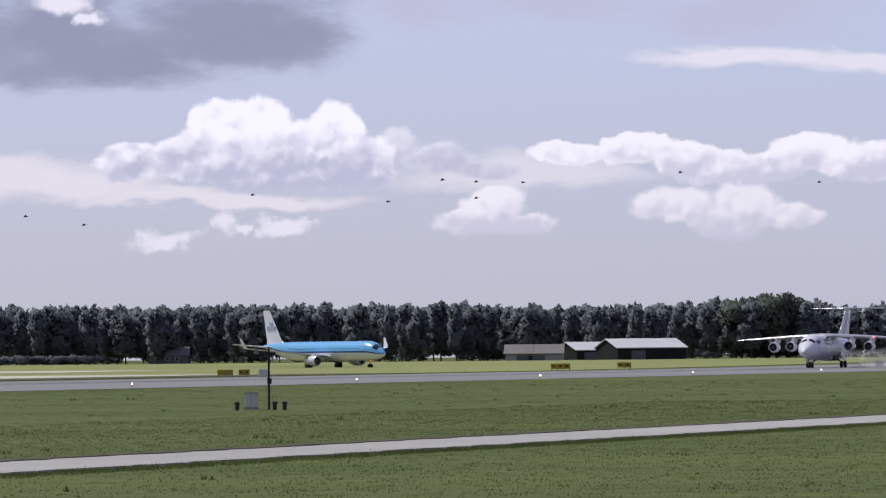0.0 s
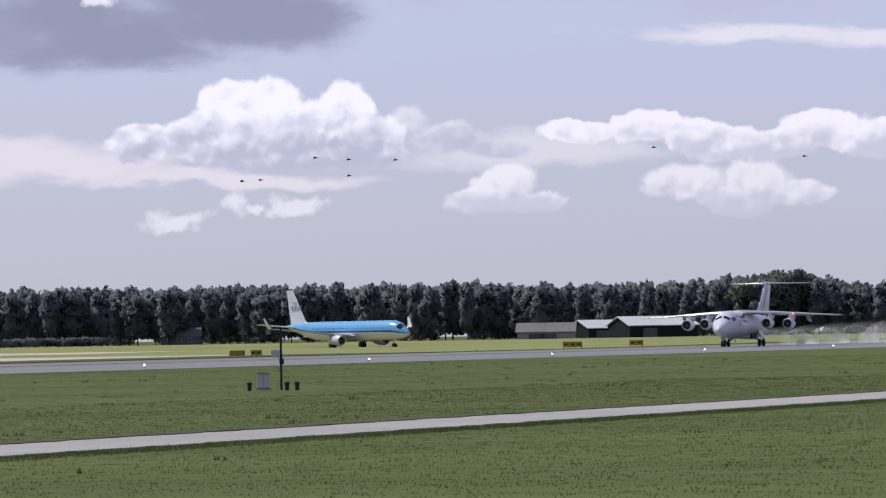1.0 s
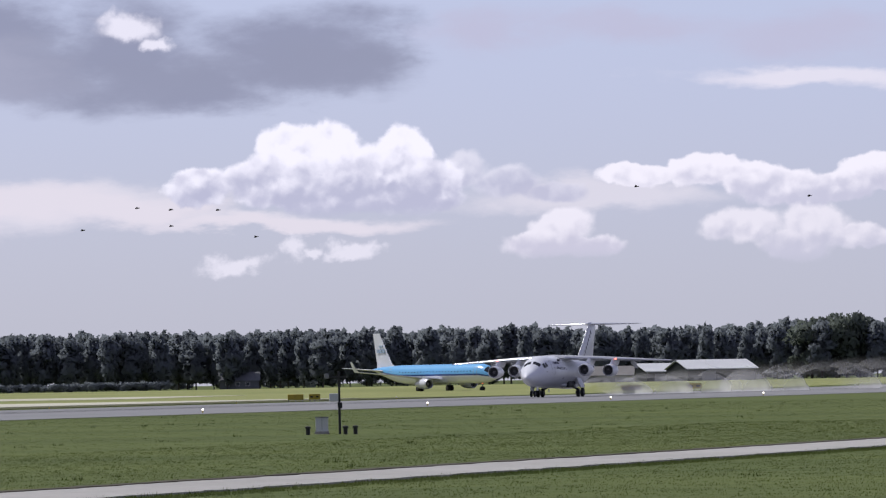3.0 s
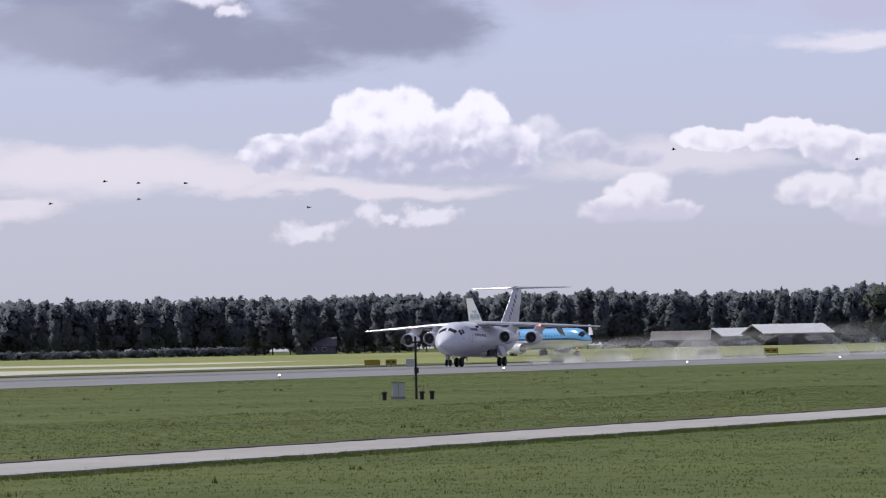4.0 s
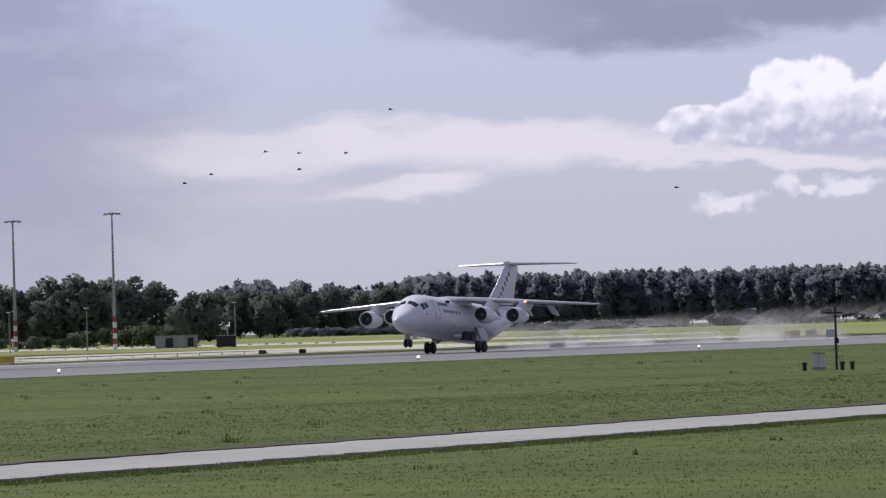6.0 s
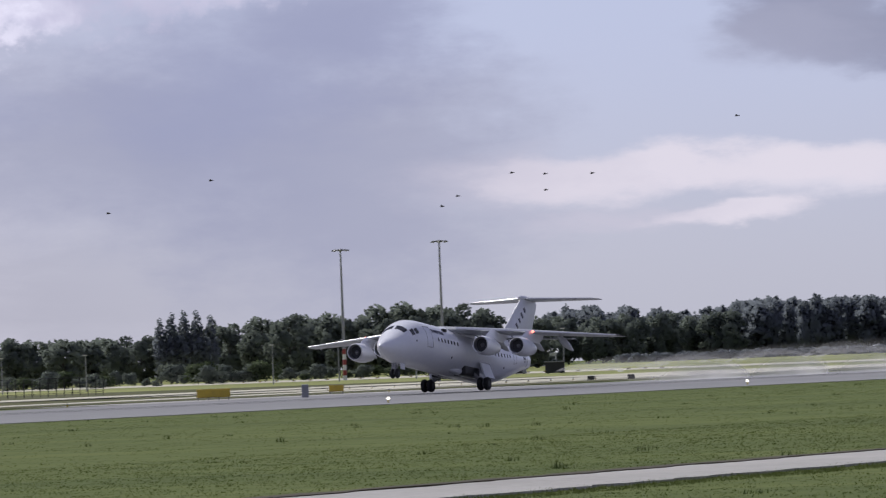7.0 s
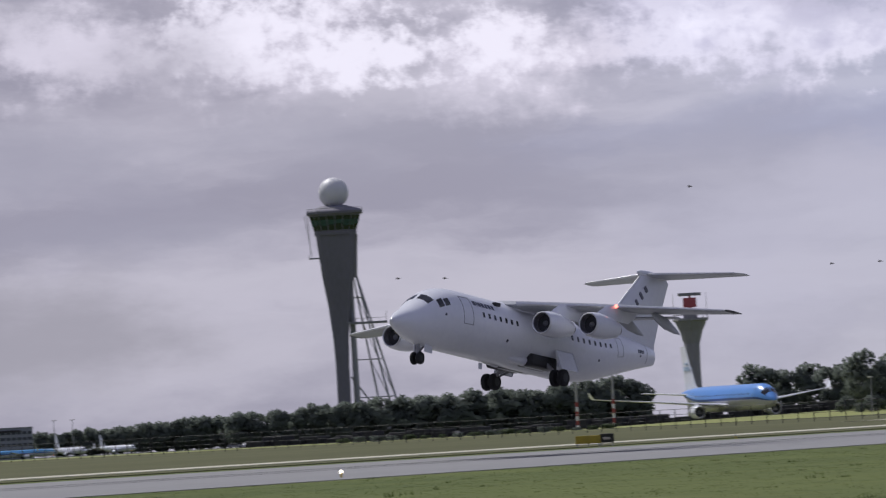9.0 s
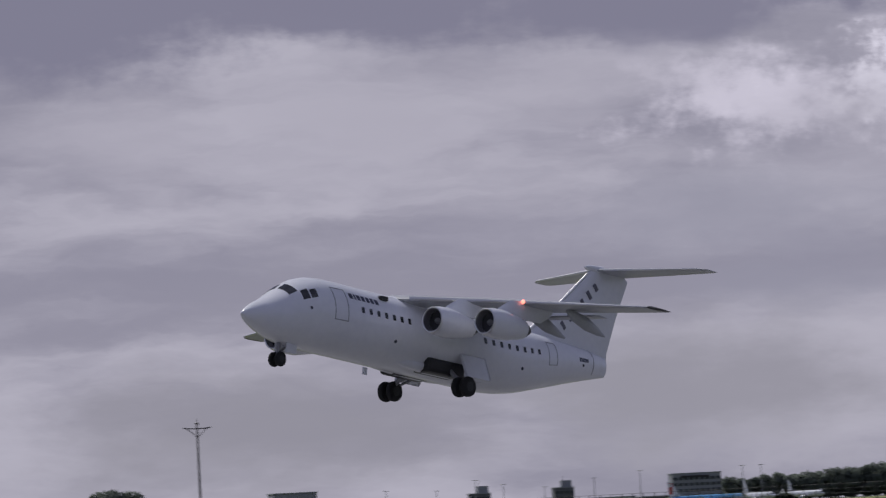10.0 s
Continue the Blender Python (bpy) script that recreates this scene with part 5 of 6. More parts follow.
# ---- control tower ----
def control_tower():
    t = empty("control_tower")
    n = 4

    def sect(z, hw, hd, cut=0.25):
        c = cut
        return [Vector((x * hw, y * hd, z)) for x, y in ((-1 + c, -1), (1 - c, -1), (1, -1 + c), (1, 1 - c), (1 - c, 1), (-1 + c, 1), (-1, 1 - c), (-1, -1 + c))]
    bm = bmesh.new()
    loft(bm, [sect(z, a, b) for z, a, b in ((0, 2.7, 2.7), (12, 2.55, 2.6), (28, 2.6, 2.6), (38, 3.0, 2.9), (50, 4.2, 4.0), (61, 5.9, 5.4), (76.5, 7.6, 7.4))])
    part("shaft", bm, M["tower"], t)
    bm = bmesh.new()
    loft(bm, [sect(z, a, a, 0.35) for z, a in ((76.5, 8.0), (77.5, 8.1), (77.6, 7.9), (84.2, 9.9), (84.3, 10.6), (85.2, 10.7), (85.6, 10.2), (87.4, 4.4))])
    cab = part("cab_frame", bm, M["tower"], t)
    for k in range(8):
        a0, a1 = [sect(z, q, q, 0.35) for z, q in ((78.3, 8.13), (83.5, 9.72))]
        p, q, r, s = a0[k], a0[(k + 1) % 8], a1[(k + 1) % 8], a1[k]
        w = (q - p).length
        m = max(2, int(w / 2.6))
        out = ((p + q) / 2).normalized()
        out = Vector((out.x, out.y, 0)) * 0.12
        for j in range(m):
            g = 0.06
            u0, u1 = (j + g) / m, (j + 1 - g) / m
            f = [p.lerp(q, u0), p.lerp(q, u1), s.lerp(r, u1), s.lerp(r, u0)]
            pb = bmesh.new()
            loft(pb, [[v - out * 0.5 for v in f], [v + out for v in f]])
            part("pane", pb, M["green_glass"], cab)
            pb = bmesh.new()
            lo, hi = 0.30 + 0.08 * ((k * 3 + j) % 3), 0.72
            f2 = [f[0].lerp(f[3], lo), f[1].lerp(f[2], lo), f[1].lerp(f[2], hi), f[0].lerp(f[3], hi)]
            loft(pb, [[v + out * 1.02 for v in f2], [v + out * 1.4 for v in f2]])
            part("blind", pb, M["blind"], cab)
    smooth_part("radome", lathe_z(bmesh.new(), [(92.2 + 5.7 * math.sin(radians(a)), max(5.7 * math.cos(radians(a)), 0.05)) for a in range(-75, 91, 11)], 28), M["radome"], t, "white spherical radome")
    bm = bmesh.new()
    lathe_z(bm, [(86.6, 3.4), (87.3, 2.9), (87.6, 2.2)], 16)
    part("radome_base", bm, M["dark"], t)
    rail = bmesh.new()
    rg = sect(86.3, 10.4, 10.4, 0.35)
    for k in range(8):
        tube(rail, rg[k], rg[(k + 1) % 8], 0.08, n=5)
        tube(rail, rg[k] - Vector((0, 0, 1)), rg[k], 0.06, n=5)
    part("roof_rail", rail, M["steel"], t)
    # side box and lattice stair tower
    bm = bmesh.new()
    loft(bm, [[Vector(v) for v in ((x0, -3, z), (x1, -3, z), (x1, 3, z), (x0, 3, z))] for z, x0, x1 in ((60.5, 3.6, 7.4), (76.4, 5.6, 8.3))])
    part("lift_box", bm, M["tower_pale"], t)
    bm = bmesh.new()
    tube(bm, (5.0, 0, 1), (4.6, 0, 61), 1.25, 1.05, 12)
    part("stair_tube", bm, M["mast_grey"], t)
    legs = [((20.5, -3.0, 0), (7.0, -2.4, 61)), ((24.0, 2.5, 0), (7.2, 2.4, 61)), ((15.5, 3.0, 0), (5.8, 2.2, 61))]
    for a, b in legs:
        lb = bmesh.new()
        tube(lb, a, b, 0.42, 0.32, 8)
        part("leg", lb, M["mast_grey"], t)
    for z in (16, 30, 43.5, 53):
        u = z / 61
        pts = [Vector(a).lerp(Vector(b), u) for a, b in legs] + [Vector((4.8, 0, z))]
        rb = bmesh.new()
        for i in range(4):
            for j in range(i):
                tube(rb, pts[i], pts[j], 0.22, n=6)
        part("lattice_ring", rb, M["mast_grey"], t)
        if z < 50:
            db = bmesh.new()
            nxt = {16: 30, 30: 43.5, 43.5: 53}[z]
            q = [Vector(a).lerp(Vector(b), nxt / 61) for a, b in legs]
            tube(db, pts[0], q[2], 0.16, n=5)
            tube(db, pts[1], q[0], 0.16, n=5)
            part("brace", db, M["mast_grey"], t)
    db = bmesh.new()
    tube(db, (3, 0, 24), (19, 0, 2), 0.35, n=6)
    part("raking_strut", db, M["mast_grey"], t)
    plat = part("platform", box((2.4, -3.2, 43.2), (18.0, 3.2, 44.0), 0.05), M["steel"], t)
    rb = bmesh.new()
    for x in (3, 6, 9, 12, 15, 17.6):
        tube(rb, (x, -3.1, 44), (x, -3.1, 45.3), 0.07, n=5)
    tube(rb, (3, -3.1, 45.3), (17.6, -3.1, 45.3), 0.08, n=5)
    tube(rb, (17.6, -3.1, 45.3), (17.8, -3.1, 47.5), 0.12, n=5)
    part("platform_rail", rb, M["steel"], plat)
    # maintenance cradle on the far flank
    cb = bmesh.new()
    for y in (-1, 1):
        tube(cb, (-10.6, y, 85), (-9.8, y, 70), 0.14, n=5)
        tube(cb, (-11.6, y, 84), (-9.3, y, 68), 0.10, n=5)
    add_box(cb, (-10.6, -1.4, 68.0), (-6.6, 1.4, 68.5))
    add_box(cb, (-10.6, -1.4, 68.5), (-10.3, 1.4, 69.8))
    part("cradle", cb, M["mast_grey"], t)
    pb = bmesh.new()
    loft(pb, [[Vector(v) for v in ((-3.4, y, 0), (13.5, y, 0), (13.5, y, 1.2), (3.2, y, 8.5), (-2.8, y, 9.5))] for y in (-5, 5)])
    part("pedestal", pb, M["tower"], t)
    part("doorway", box((3.3, -5.2, 0), (4.8, -4.9, 3.2)), M["wall_pale"], t)
    return tagged(t, "tall grey concrete control tower with white radome and lattice stairs", "control tower")


tower = place(control_tower(), 34.955, 2450)
tower.matrix_basis = tower.matrix_basis @ Matrix.Diagonal((1, 1, 1.035, 1))


def radar_tower():
    t = empty("radar_tower")
    bm = bmesh.new()
    lathe_z(bm, [(0, 2.5), (19, 2.35), (24, 2.5), (28, 3.6), (31, 5.0), (31.2, 5.6), (32.0, 5.6)], 8)
    part("shaft", bm, M["tower_pale"], t)
    part("deck_house", box((-2.2, -2.2, 32), (2.2, 2.2, 34.3), 0.1), M["tower_pale"], t)
    rb = bmesh.new()
    for k in range(8):
        a, b2 = 2 * math.pi * k / 8, 2 * math.pi * (k + 1) / 8
        p, q = Vector((5.4 * math.cos(a), 5.4 * math.sin(a), 33.1)), Vector((5.4 * math.cos(b2), 5.4 * math.sin(b2), 33.1))
        tube(rb, p, q, 0.07, n=5)
        tube(rb, p - Vector((0, 0, 1.1)), p, 0.06, n=5)
    part("deck_rail", rb, M["steel"], t)
    for s in (-1, 1):
        wb = bmesh.new()
        tube(wb, (s * 5.2, 0, 32), (s * 5.2, 0, 40.0), 0.12, 0.04, 6)
        part("whip_aerial", wb, M["mast_white"], t)
    dish = part("radar_reflector", box((-2.1, -0.7, 35.4), (2.1, 0.9, 38.4), 0.3), M["red"], t, "red lattice radar reflector")
    part("radar_bar", box((-3.6, -0.5, 39.0), (3.6, 0.5, 40.0), 0.15), M["steel"], t)
    bm = bmesh.new()
    tube(bm, (0, 0, 34.2), (0, 0, 39.2), 0.5, 0.35, 8)
    part("radar_pedestal", bm, M["red"], t)
    return tagged(t, "older concrete radar tower with a red rotating aerial", "radar tower")


place(radar_tower(), 31.825, 2010)


def office(beta, d, w, top_el, floors, cols, mat, label, dep=18.0, penthouse=0.0):
    h = height(d, top_el) - rise(*spot(beta, d).to_2d())
    o = empty("office_building")
    wall = part("wall", box((-w / 2, -dep / 2, 0), (w / 2, dep / 2, h)), mat, o)
    part("roof_edge", box((-w / 2 - 0.25, -dep / 2 - 0.25, h), (w / 2 + 0.25, dep / 2 + 0.25, h + 0.5)), M["facade"], o)
    fh, cw = (h - 1.0) / floors, w / cols
    pane = box((0, 0, 0), (cw * 0.8, 0.24, fh * 0.5))
    me = bpy.data.meshes.new("window")
    pane.to_mesh(me)
    pane.free()
    me.materials.append(M["pane"])
    for i in range(floors):
        for j in range(cols):
            wn_ = part("window", me, None, wall)
            wn_.location = (-w / 2 + cw * (j + 0.1), -dep / 2 - 0.15, 0.8 + fh * i)
    if penthouse:
        part("penthouse", box((-w * 0.1, -dep * 0.3, h + 0.5), (w * 0.42, dep * 0.3, h + penthouse), 0.05), M["facade"], o)
        bm = bmesh.new()
        tube(bm, (0, 0, h + penthouse), (0, 0, h + penthouse + 2.5), 0.08, n=5)
        part("roof_aerial", bm, M["dark"], o)
    return tagged(place(o, beta, d, 8), label, "office", group="airport buildings")


office(37.99, 3600, 27.5, 0.160, 5, 9, M["facade"], "grey five-storey office block with window bands")
bb = part("roof_sign_bars", box((-9, -9.8, 15.2), (7, -9.3, 16.4)), M["dark"], bpy.data.objects["office_building"])
office(39.17, 3600, 11.0, 0.088, 4, 4, M["facade_dark"], "dark office tower with a pale stair block", 12, 4.2)
office(39.92, 3600, 11.5, 0.07, 4, 4, M["facade_dark"], "dark office tower with a pale stair block", 12, 4.4)
office(40.1, 3560, 10, 0.005, 2, 4, M["facade_dark"], "low dark annex beside the office towers", 10)
office(41.59, 3000, 20.5, 0.155, 3, 7, M["facade"], "pale terminal building seen above the lower edge", 20)
office(38.75, 3620, 26, -0.02, 2, 8, M["roof_pale"], "low pale hangar with a long flat roof", 20)
office(40.9, 3600, 45, 0.04, 3, 12, M["facade"], "long grey terminal building", 20)
office(38.35, 3650, 20, -0.03, 2, 6, M["facade_dark"], "low dark terminal wing", 20)


# more airliners parked far off
white_jet = twin_jet("parked_airliner", "white twin-engined airliner with upturned wing tips parked far off", 33.6, 1.88, 1.2, 35.8, 25, 12.5, M["white"], M["white"], 16.5, 4.0, (4.9, 0.85, 3.6, 2.4), 2.4, 14.3, False, False)
wp = spot(37.42, 3440)
white_jet.matrix_basis = pose(wp.x, wp.y, rise(wp.x, wp.y) + 0.03, 0, 0, 217.4 + 30)
blue_jet = twin_jet("parked_airliner", "pale-blue airliner with a red tail panel parked side-on", 44, 1.88, 1.2, 34, 25, 13.0, M["blue"], M["white"], 20, 4.0, (4.9, 0.85, 3.6, 2.4), 0, 14.3, True, False)
bp_ = spot(37.85, 3500)
blue_jet.matrix_basis = pose(bp_.x, bp_.y, rise(bp_.x, bp_.y) + 0.03, 0, 0, 217.9 + 82)
fn = [o for o in blue_jet.children if o.name.startswith("fin")][0]
for s in (-1, 1):
    part("tail_panel", box((20 - 0.985 * 44, s * 0.22 - 0.05, 6.2), (20 - 0.93 * 44, s * 0.22 + 0.05, 12.2), 0.03), M["red"], fn, "red tail panel")
    bm = bmesh.new()
    tube(bm, (20 - 0.965 * 44, s * 0.2, 11.0), (20 - 0.965 * 44, s * 0.36, 11.0), 1.1, n=14)
    part("emblem", bm, M["white"], fn, "round white emblem")
third = twin_jet("parked_airliner", "white airliner parked before the distant hedge", 31, 1.7, 1.2, 30, 25, 11, M["white"], M["white"], 15, 4.0, (4.9, 0.85, 3.6, 2.4), 2.0, 12, False, False)
tp_ = spot(37.0, 3550)
third.matrix_basis = pose(tp_.x, tp_.y, rise(tp_.x, tp_.y) + 0.03, 0, 0, 217 + 40)
fourth = twin_jet("parked_airliner", "pale-blue airliner standing behind the control tower", 40, 1.7, 1.2, 34, 25, 7.5, M["white"], M["blue"], 20, 4.0, (4.9, 0.85, 3.6, 2.4), 2.0, 12, False, False)
fp_ = spot(34.05, 2200)
fourth.matrix_basis = pose(fp_.x, fp_.y, rise(fp_.x, fp_.y) + 0.03, 0, 0, 214 + 85)


# fence along the apron, cars and a dark service bank behind it
def fence_run(b0, b1, d0, d1, n, h, label):
    f = empty("fence")
    p0, p1 = spot(b0, d0), spot(b1, d1)
    for k in range(n + 1):
        q = p0.lerp(p1, k / n)
        bm = bmesh.new()
        tube(bm, (q.x, q.y, rise(q.x, q.y)), (q.x, q.y, rise(q.x, q.y) + h), 0.055, n=5)
        part("post", bm, M["fence"], f)
    for z in np.linspace(0.2, 1, 4):
        bm = bmesh.new()
        tube(bm, (p0.x, p0.y, rise(p0.x, p0.y) + h * z), (p1.x, p1.y, rise(p1.x, p1.y) + h * z), 0.025, n=4)
        part("rail_wire", bm, M["fence"], f)
    return tagged(f, label, "fence")


fence_run(27.6, 30.2, 800, 720, 34, 2.3, "dark wire security fence with close posts")
fence_run(30.2, 39.5, 720, 900, 80, 2.3, "dark wire security fence along the apron")

crnd = random.Random(8)


def car_meshes():
    bm = bmesh.new()
    loft(bm, [[Vector((x * 2.1, y, z)) for x, z in ((-1, 0.35), (1, 0.35), (1.02, 0.75), (0.55, 0.9), (0.3, 1.42), (-0.55, 1.42), (-0.9, 0.95), (-1.02, 0.8))] for y in (-0.85, 0.85)])
    me = bpy.data.meshes.new("car_body")
    bm.to_mesh(me)
    bm.free()
    me.materials.append(M["car"])
    bm = bmesh.new()
    loft(bm, [[Vector((x * 2.1, y, z)) for x, z in ((0.48, 0.95), (0.27, 1.36), (-0.5, 1.36), (-0.8, 0.98))] for y in (-0.87, 0.87)])
    gl = bpy.data.meshes.new("car_glass")
    bm.to_mesh(gl)
    bm.free()
    gl.materials.append(M["glass"])
    return me, gl


CAR, CAR_GLASS = car_meshes()
for k in range(25):
    c = empty("car")
    part("body", CAR, None, c)
    part("side_glass", CAR_GLASS, None, c)
    for x in (-1.3, 1.3):
        for y in (-0.8, 0.8):
            wheel(c, (x, y, 0.32), 0.32, 0.2)
    place(c, 32.3 + 0.152 * k + crnd.uniform(-.04, .04), 1720 + crnd.uniform(-15, 15), crnd.choice((0, 90, 20)))
    tagged(c, "parked car beyond the apron fence", "car", group="parked cars")
bank = bmesh.new()
for k in range(38):
    bq = spot(29.8 + 0.16 * k, 1650)
    zb = rise(bq.x, bq.y)
    add_box(bank, (bq.x - 3, bq.y - 3, zb - 0.1), (bq.x + 3, bq.y + 3, zb + 1.5 + crnd.uniform(-0.5, 1.2)), 0.3)
tagged(part("service_bank", bank, M["fence"]), "dark row of low service sheds and stacked stores", "sheds", kind="stuff")
strip("apron", -200, 1500, 1000, 1640, 0.03, M["concrete"], "wide pale concrete apron", "apron", wob=0.0, step=60)

# ---- small things of the airfield ----
wx = empty("weather_station")
part("cabinet", box((-0.27, -0.25, 0.1), (0.27, 0.25, 0.70), 0.03), M["box_white"], wx)
part("cabinet_lid", box((-0.3, -0.28, 0.69), (0.3, 0.28, 0.73), 0.01), M["steel"], wx)
part("plinth", box((-0.31, -0.29, 0), (0.31, 0.29, 0.11)), M["concrete"], wx)
part("seam_line", box((-0.01, -0.256, 0.15), (0.01, -0.248, 0.66)), M["seam"], wx)
tagged(place(wx, 18.27, 272), "white equipment cabinet on a plinth in the grass", "cabinet")
ps = empty("instrument_pole")
bm = bmesh.new()
tube(bm, (0, 0, 0), (0, 0, 2.65), 0.055, 0.045, 8)
part("pole", bm, M["dark"], ps)
part("junction_box", box((-0.42, -0.14, 1.38), (-0.04, 0.14, 1.72), 0.03), M["box_white"], ps, "grey-white junction box")
part("sensor_arm", box((-0.5, -0.04, 2.36), (0.3, 0.04, 2.44), 0.01), M["dark"], ps)
part("sensor_head", box((-0.62, -0.09, 2.34), (-0.42, 0.09, 2.56), 0.03), M["steel"], ps)
part("sensor_cap", box((-0.07, -0.07, 1.1), (0.12, 0.07, 1.34), 0.03), M["dark"], ps)
tagged(place(ps, 18.11, 270), "dark instrument pole with a box and sensor arm", "pole")
for bt in (18.395, 18.06, 17.97):
    sb = empty("stub_post")
    bm = bmesh.new()
    tube(bm, (0, 0, 0), (0, 0, 0.3), 0.09, n=10)
    part("post", bm, M["dark"], sb)
    bm = bmesh.new()
    lathe_z(bm, [(0.28, 0.13), (0.34, 0.13), (0.38, 0.05)], 10)
    part("cap", bm, M["black"], sb)
    tagged(place(sb, bt, 268), "short dark capped stub post in the grass", "post", group="stub posts")


def taxi_sign(beta, y, w, h, face, label, bars_=0, panels=3):
    """A low frangible guidance sign on legs; beta sets where along the runway it stands."""
    s = empty("taxi_sign")
    fr = part("frame", box((-w / 2, -0.12, 0.25), (w / 2, 0.12, 0.25 + h), 0.04), face, s)
    for k in range(panels):
        x0 = -w / 2 + w * (k + 0.06) / panels
        pn = part("panel", box((x0, -0.15, 0.33), (x0 + w * 0.88 / panels, -0.11, 0.17 + h)), face, fr)
        if bars_:
            part("legend_bar", box((x0 + w * 0.16 / panels, -0.17, 0.25 + h * 0.35), (x0 + w * 0.66 / panels, -0.145, 0.25 + h * 0.62)), M["wall_pale"] if face == M["black"] else M["black"], pn)
    for k in range(panels + 1):
        x0 = -w / 2 + 0.1 + (w - 0.2) * k / panels
        part("leg", box((x0 - 0.05, -0.05, 0), (x0 + 0.05, 0.05, 0.27)), M["steel"], s)
    d = y / math.sin(radians(beta))
    return tagged(place(s, beta, d), label, "sign", group="taxiway signs")


YL = "low yellow taxiway sign on short legs"
taxi_sign(15.50, 236, 2.7, 0.75, M["yellow"], YL, 1, 3)
taxi_sign(14.93, 236, 2.0, 0.75, M["yellow"], YL, 1, 2)
taxi_sign(18.50, 232, 1.8, 0.62, M["yellow"], YL, 0, 2)
taxi_sign(18.33, 232, 1.3, 0.62, M["yellow"], "low weathered yellow sign with dark blotches", 1, 2)
taxi_sign(26.62, 231, 2.7, 0.68, M["yellow"], YL, 0, 3)
taxi_sign(25.52, 234, 1.25, 0.55, M["yellow"], YL, 0, 1)
taxi_sign(32.80, 236, 1.7, 0.55, M["yellow"], YL, 0, 2)
taxi_sign(32.63, 236, 0.95, 0.62, M["black"], "low black sign with a pale legend", 1, 1)
cb = empty("marker_cabinet")
part("body", box((-0.28, -0.2, 0), (0.28, 0.2, 1.05), 0.05), M["facade"], cb)
part("door", box((-0.22, -0.22, 0.1), (0.22, -0.19, 0.95), 0.01), M["seam"], cb)
tagged(place(cb, 25.80, 500), "slim grey cabinet beside the runway", "cabinet")


def edge_light(x, y, lit):
    l = empty("runway_light")
    bm = bmesh.new()
    tube(bm, (0, 0, 0.03), (0, 0, 0.24), 0.05, n=8)
    part("stem", bm, M["yellow"], l)
    bm = bmesh.new()
    lathe_z(bm, [(0.22, 0.07), (0.28, 0.08), (0.34, 0.06), (0.37, 0.02)], 10)
    part("lens", bm, M[lit], l)
    l.location = (x, y, 0)
    return tagged(l, "small white runway edge light on a short stem", "light", group="runway edge lights")


for k, x in enumerate(range(112, 960, 58)):
    edge_light(x + 4.6, 163, "lamp_white")
    if x > 330:
        edge_light(x + 30, 229, "lamp_dull")
for k in range(14):
    edge_light(spot(23.2 + 0.2 * k, 640).x, spot(23.2 + 0.2 * k, 640).y, "lamp_dull")

# low white edge markers along the far taxiway
for k in range(26):
    mk = empty("edge_marker")
    part("board", box((-0.35, -0.15, 0), (0.35, 0.15, 0.3), 0.04), M["mast_white"], mk)
    part("band", box((-0.12, -0.16, 0.08), (0.12, 0.16, 0.302)), M["yellow"], mk)
    tagged(place(mk, 22.6 + 0.15 * k, 930 / math.cos(radians(22.6 + 0.15 * k))), "low white concrete edge marker block", "marker", group="edge markers")
for bt in (23.24, 22.88):
    dk = empty("dark_marker")
    part("body", box((-0.35, -0.2, 0), (0.35, 0.2, 0.5), 0.05), M["black"], dk)
    part("foot", box((-0.45, -0.3, 0), (0.45, 0.3, 0.06)), M["concrete"], dk)
    tagged(place(dk, bt, 640), "small black marker box by the taxiway", "marker", group="dark markers")

# added glowing bar by the runway, slanted to imitate a smeared orange glint
am = empty("amber_glint")
lb = part("lens", box((-0.42, -0.06, 0.34), (0.42, 0.06, 0.52), 0.05), M["lamp_amber"], am, "glowing amber bar imitating a smeared glint")
lb.rotation_euler = (0, radians(-22), 0)
part("stand", box((-0.08, -0.08, 0), (0.08, 0.08, 0.4)), M["steel"], am)
tagged(place(am, 29.60, 470), "glowing amber bar in place of a smeared orange glint, on an added low stand", "lamp")


# pale worn turn-off beside the runway
strip("turn_off", 436, 520, 226, 300, 0.034, M["concrete"], "pale worn concrete turn-off beside the runway", "taxiway", wob=0.8)
strip("service_strip", -200, 436, 265, 273, 0.03, M["sand"], "narrow pale service road beyond the runway", "road", wob=0.2)


# ---- birds ----
def bird():
    b = tagged(empty("bird"), "small dark bird gliding with spread wings", "bird", group="birds")
    b.scale = (0.78, 0.78, 0.78)
    smooth_part("body", lathe_x(bmesh.new(), [(0.17, 0.01), (0.13, 0.035), (0.05, 0.055), (-0.06, 0.045), (-0.16, 0.03), (-0.24, 0.012)], 10), M["bird"], b)
    for s in (-1, 1):
        w = bmesh.new()
        wing(w, [(0.07, 0.15, s * 0.02, 0.02, 0.02), (0.09, 0.13, s * 0.16, 0.09, 0.014), (0.0, 0.05, s * 0.33, 0.05, 0.006)])
        part("wing", w, M["bird"], b)
    return b


FLOCK = [bird() for _ in range(17)]


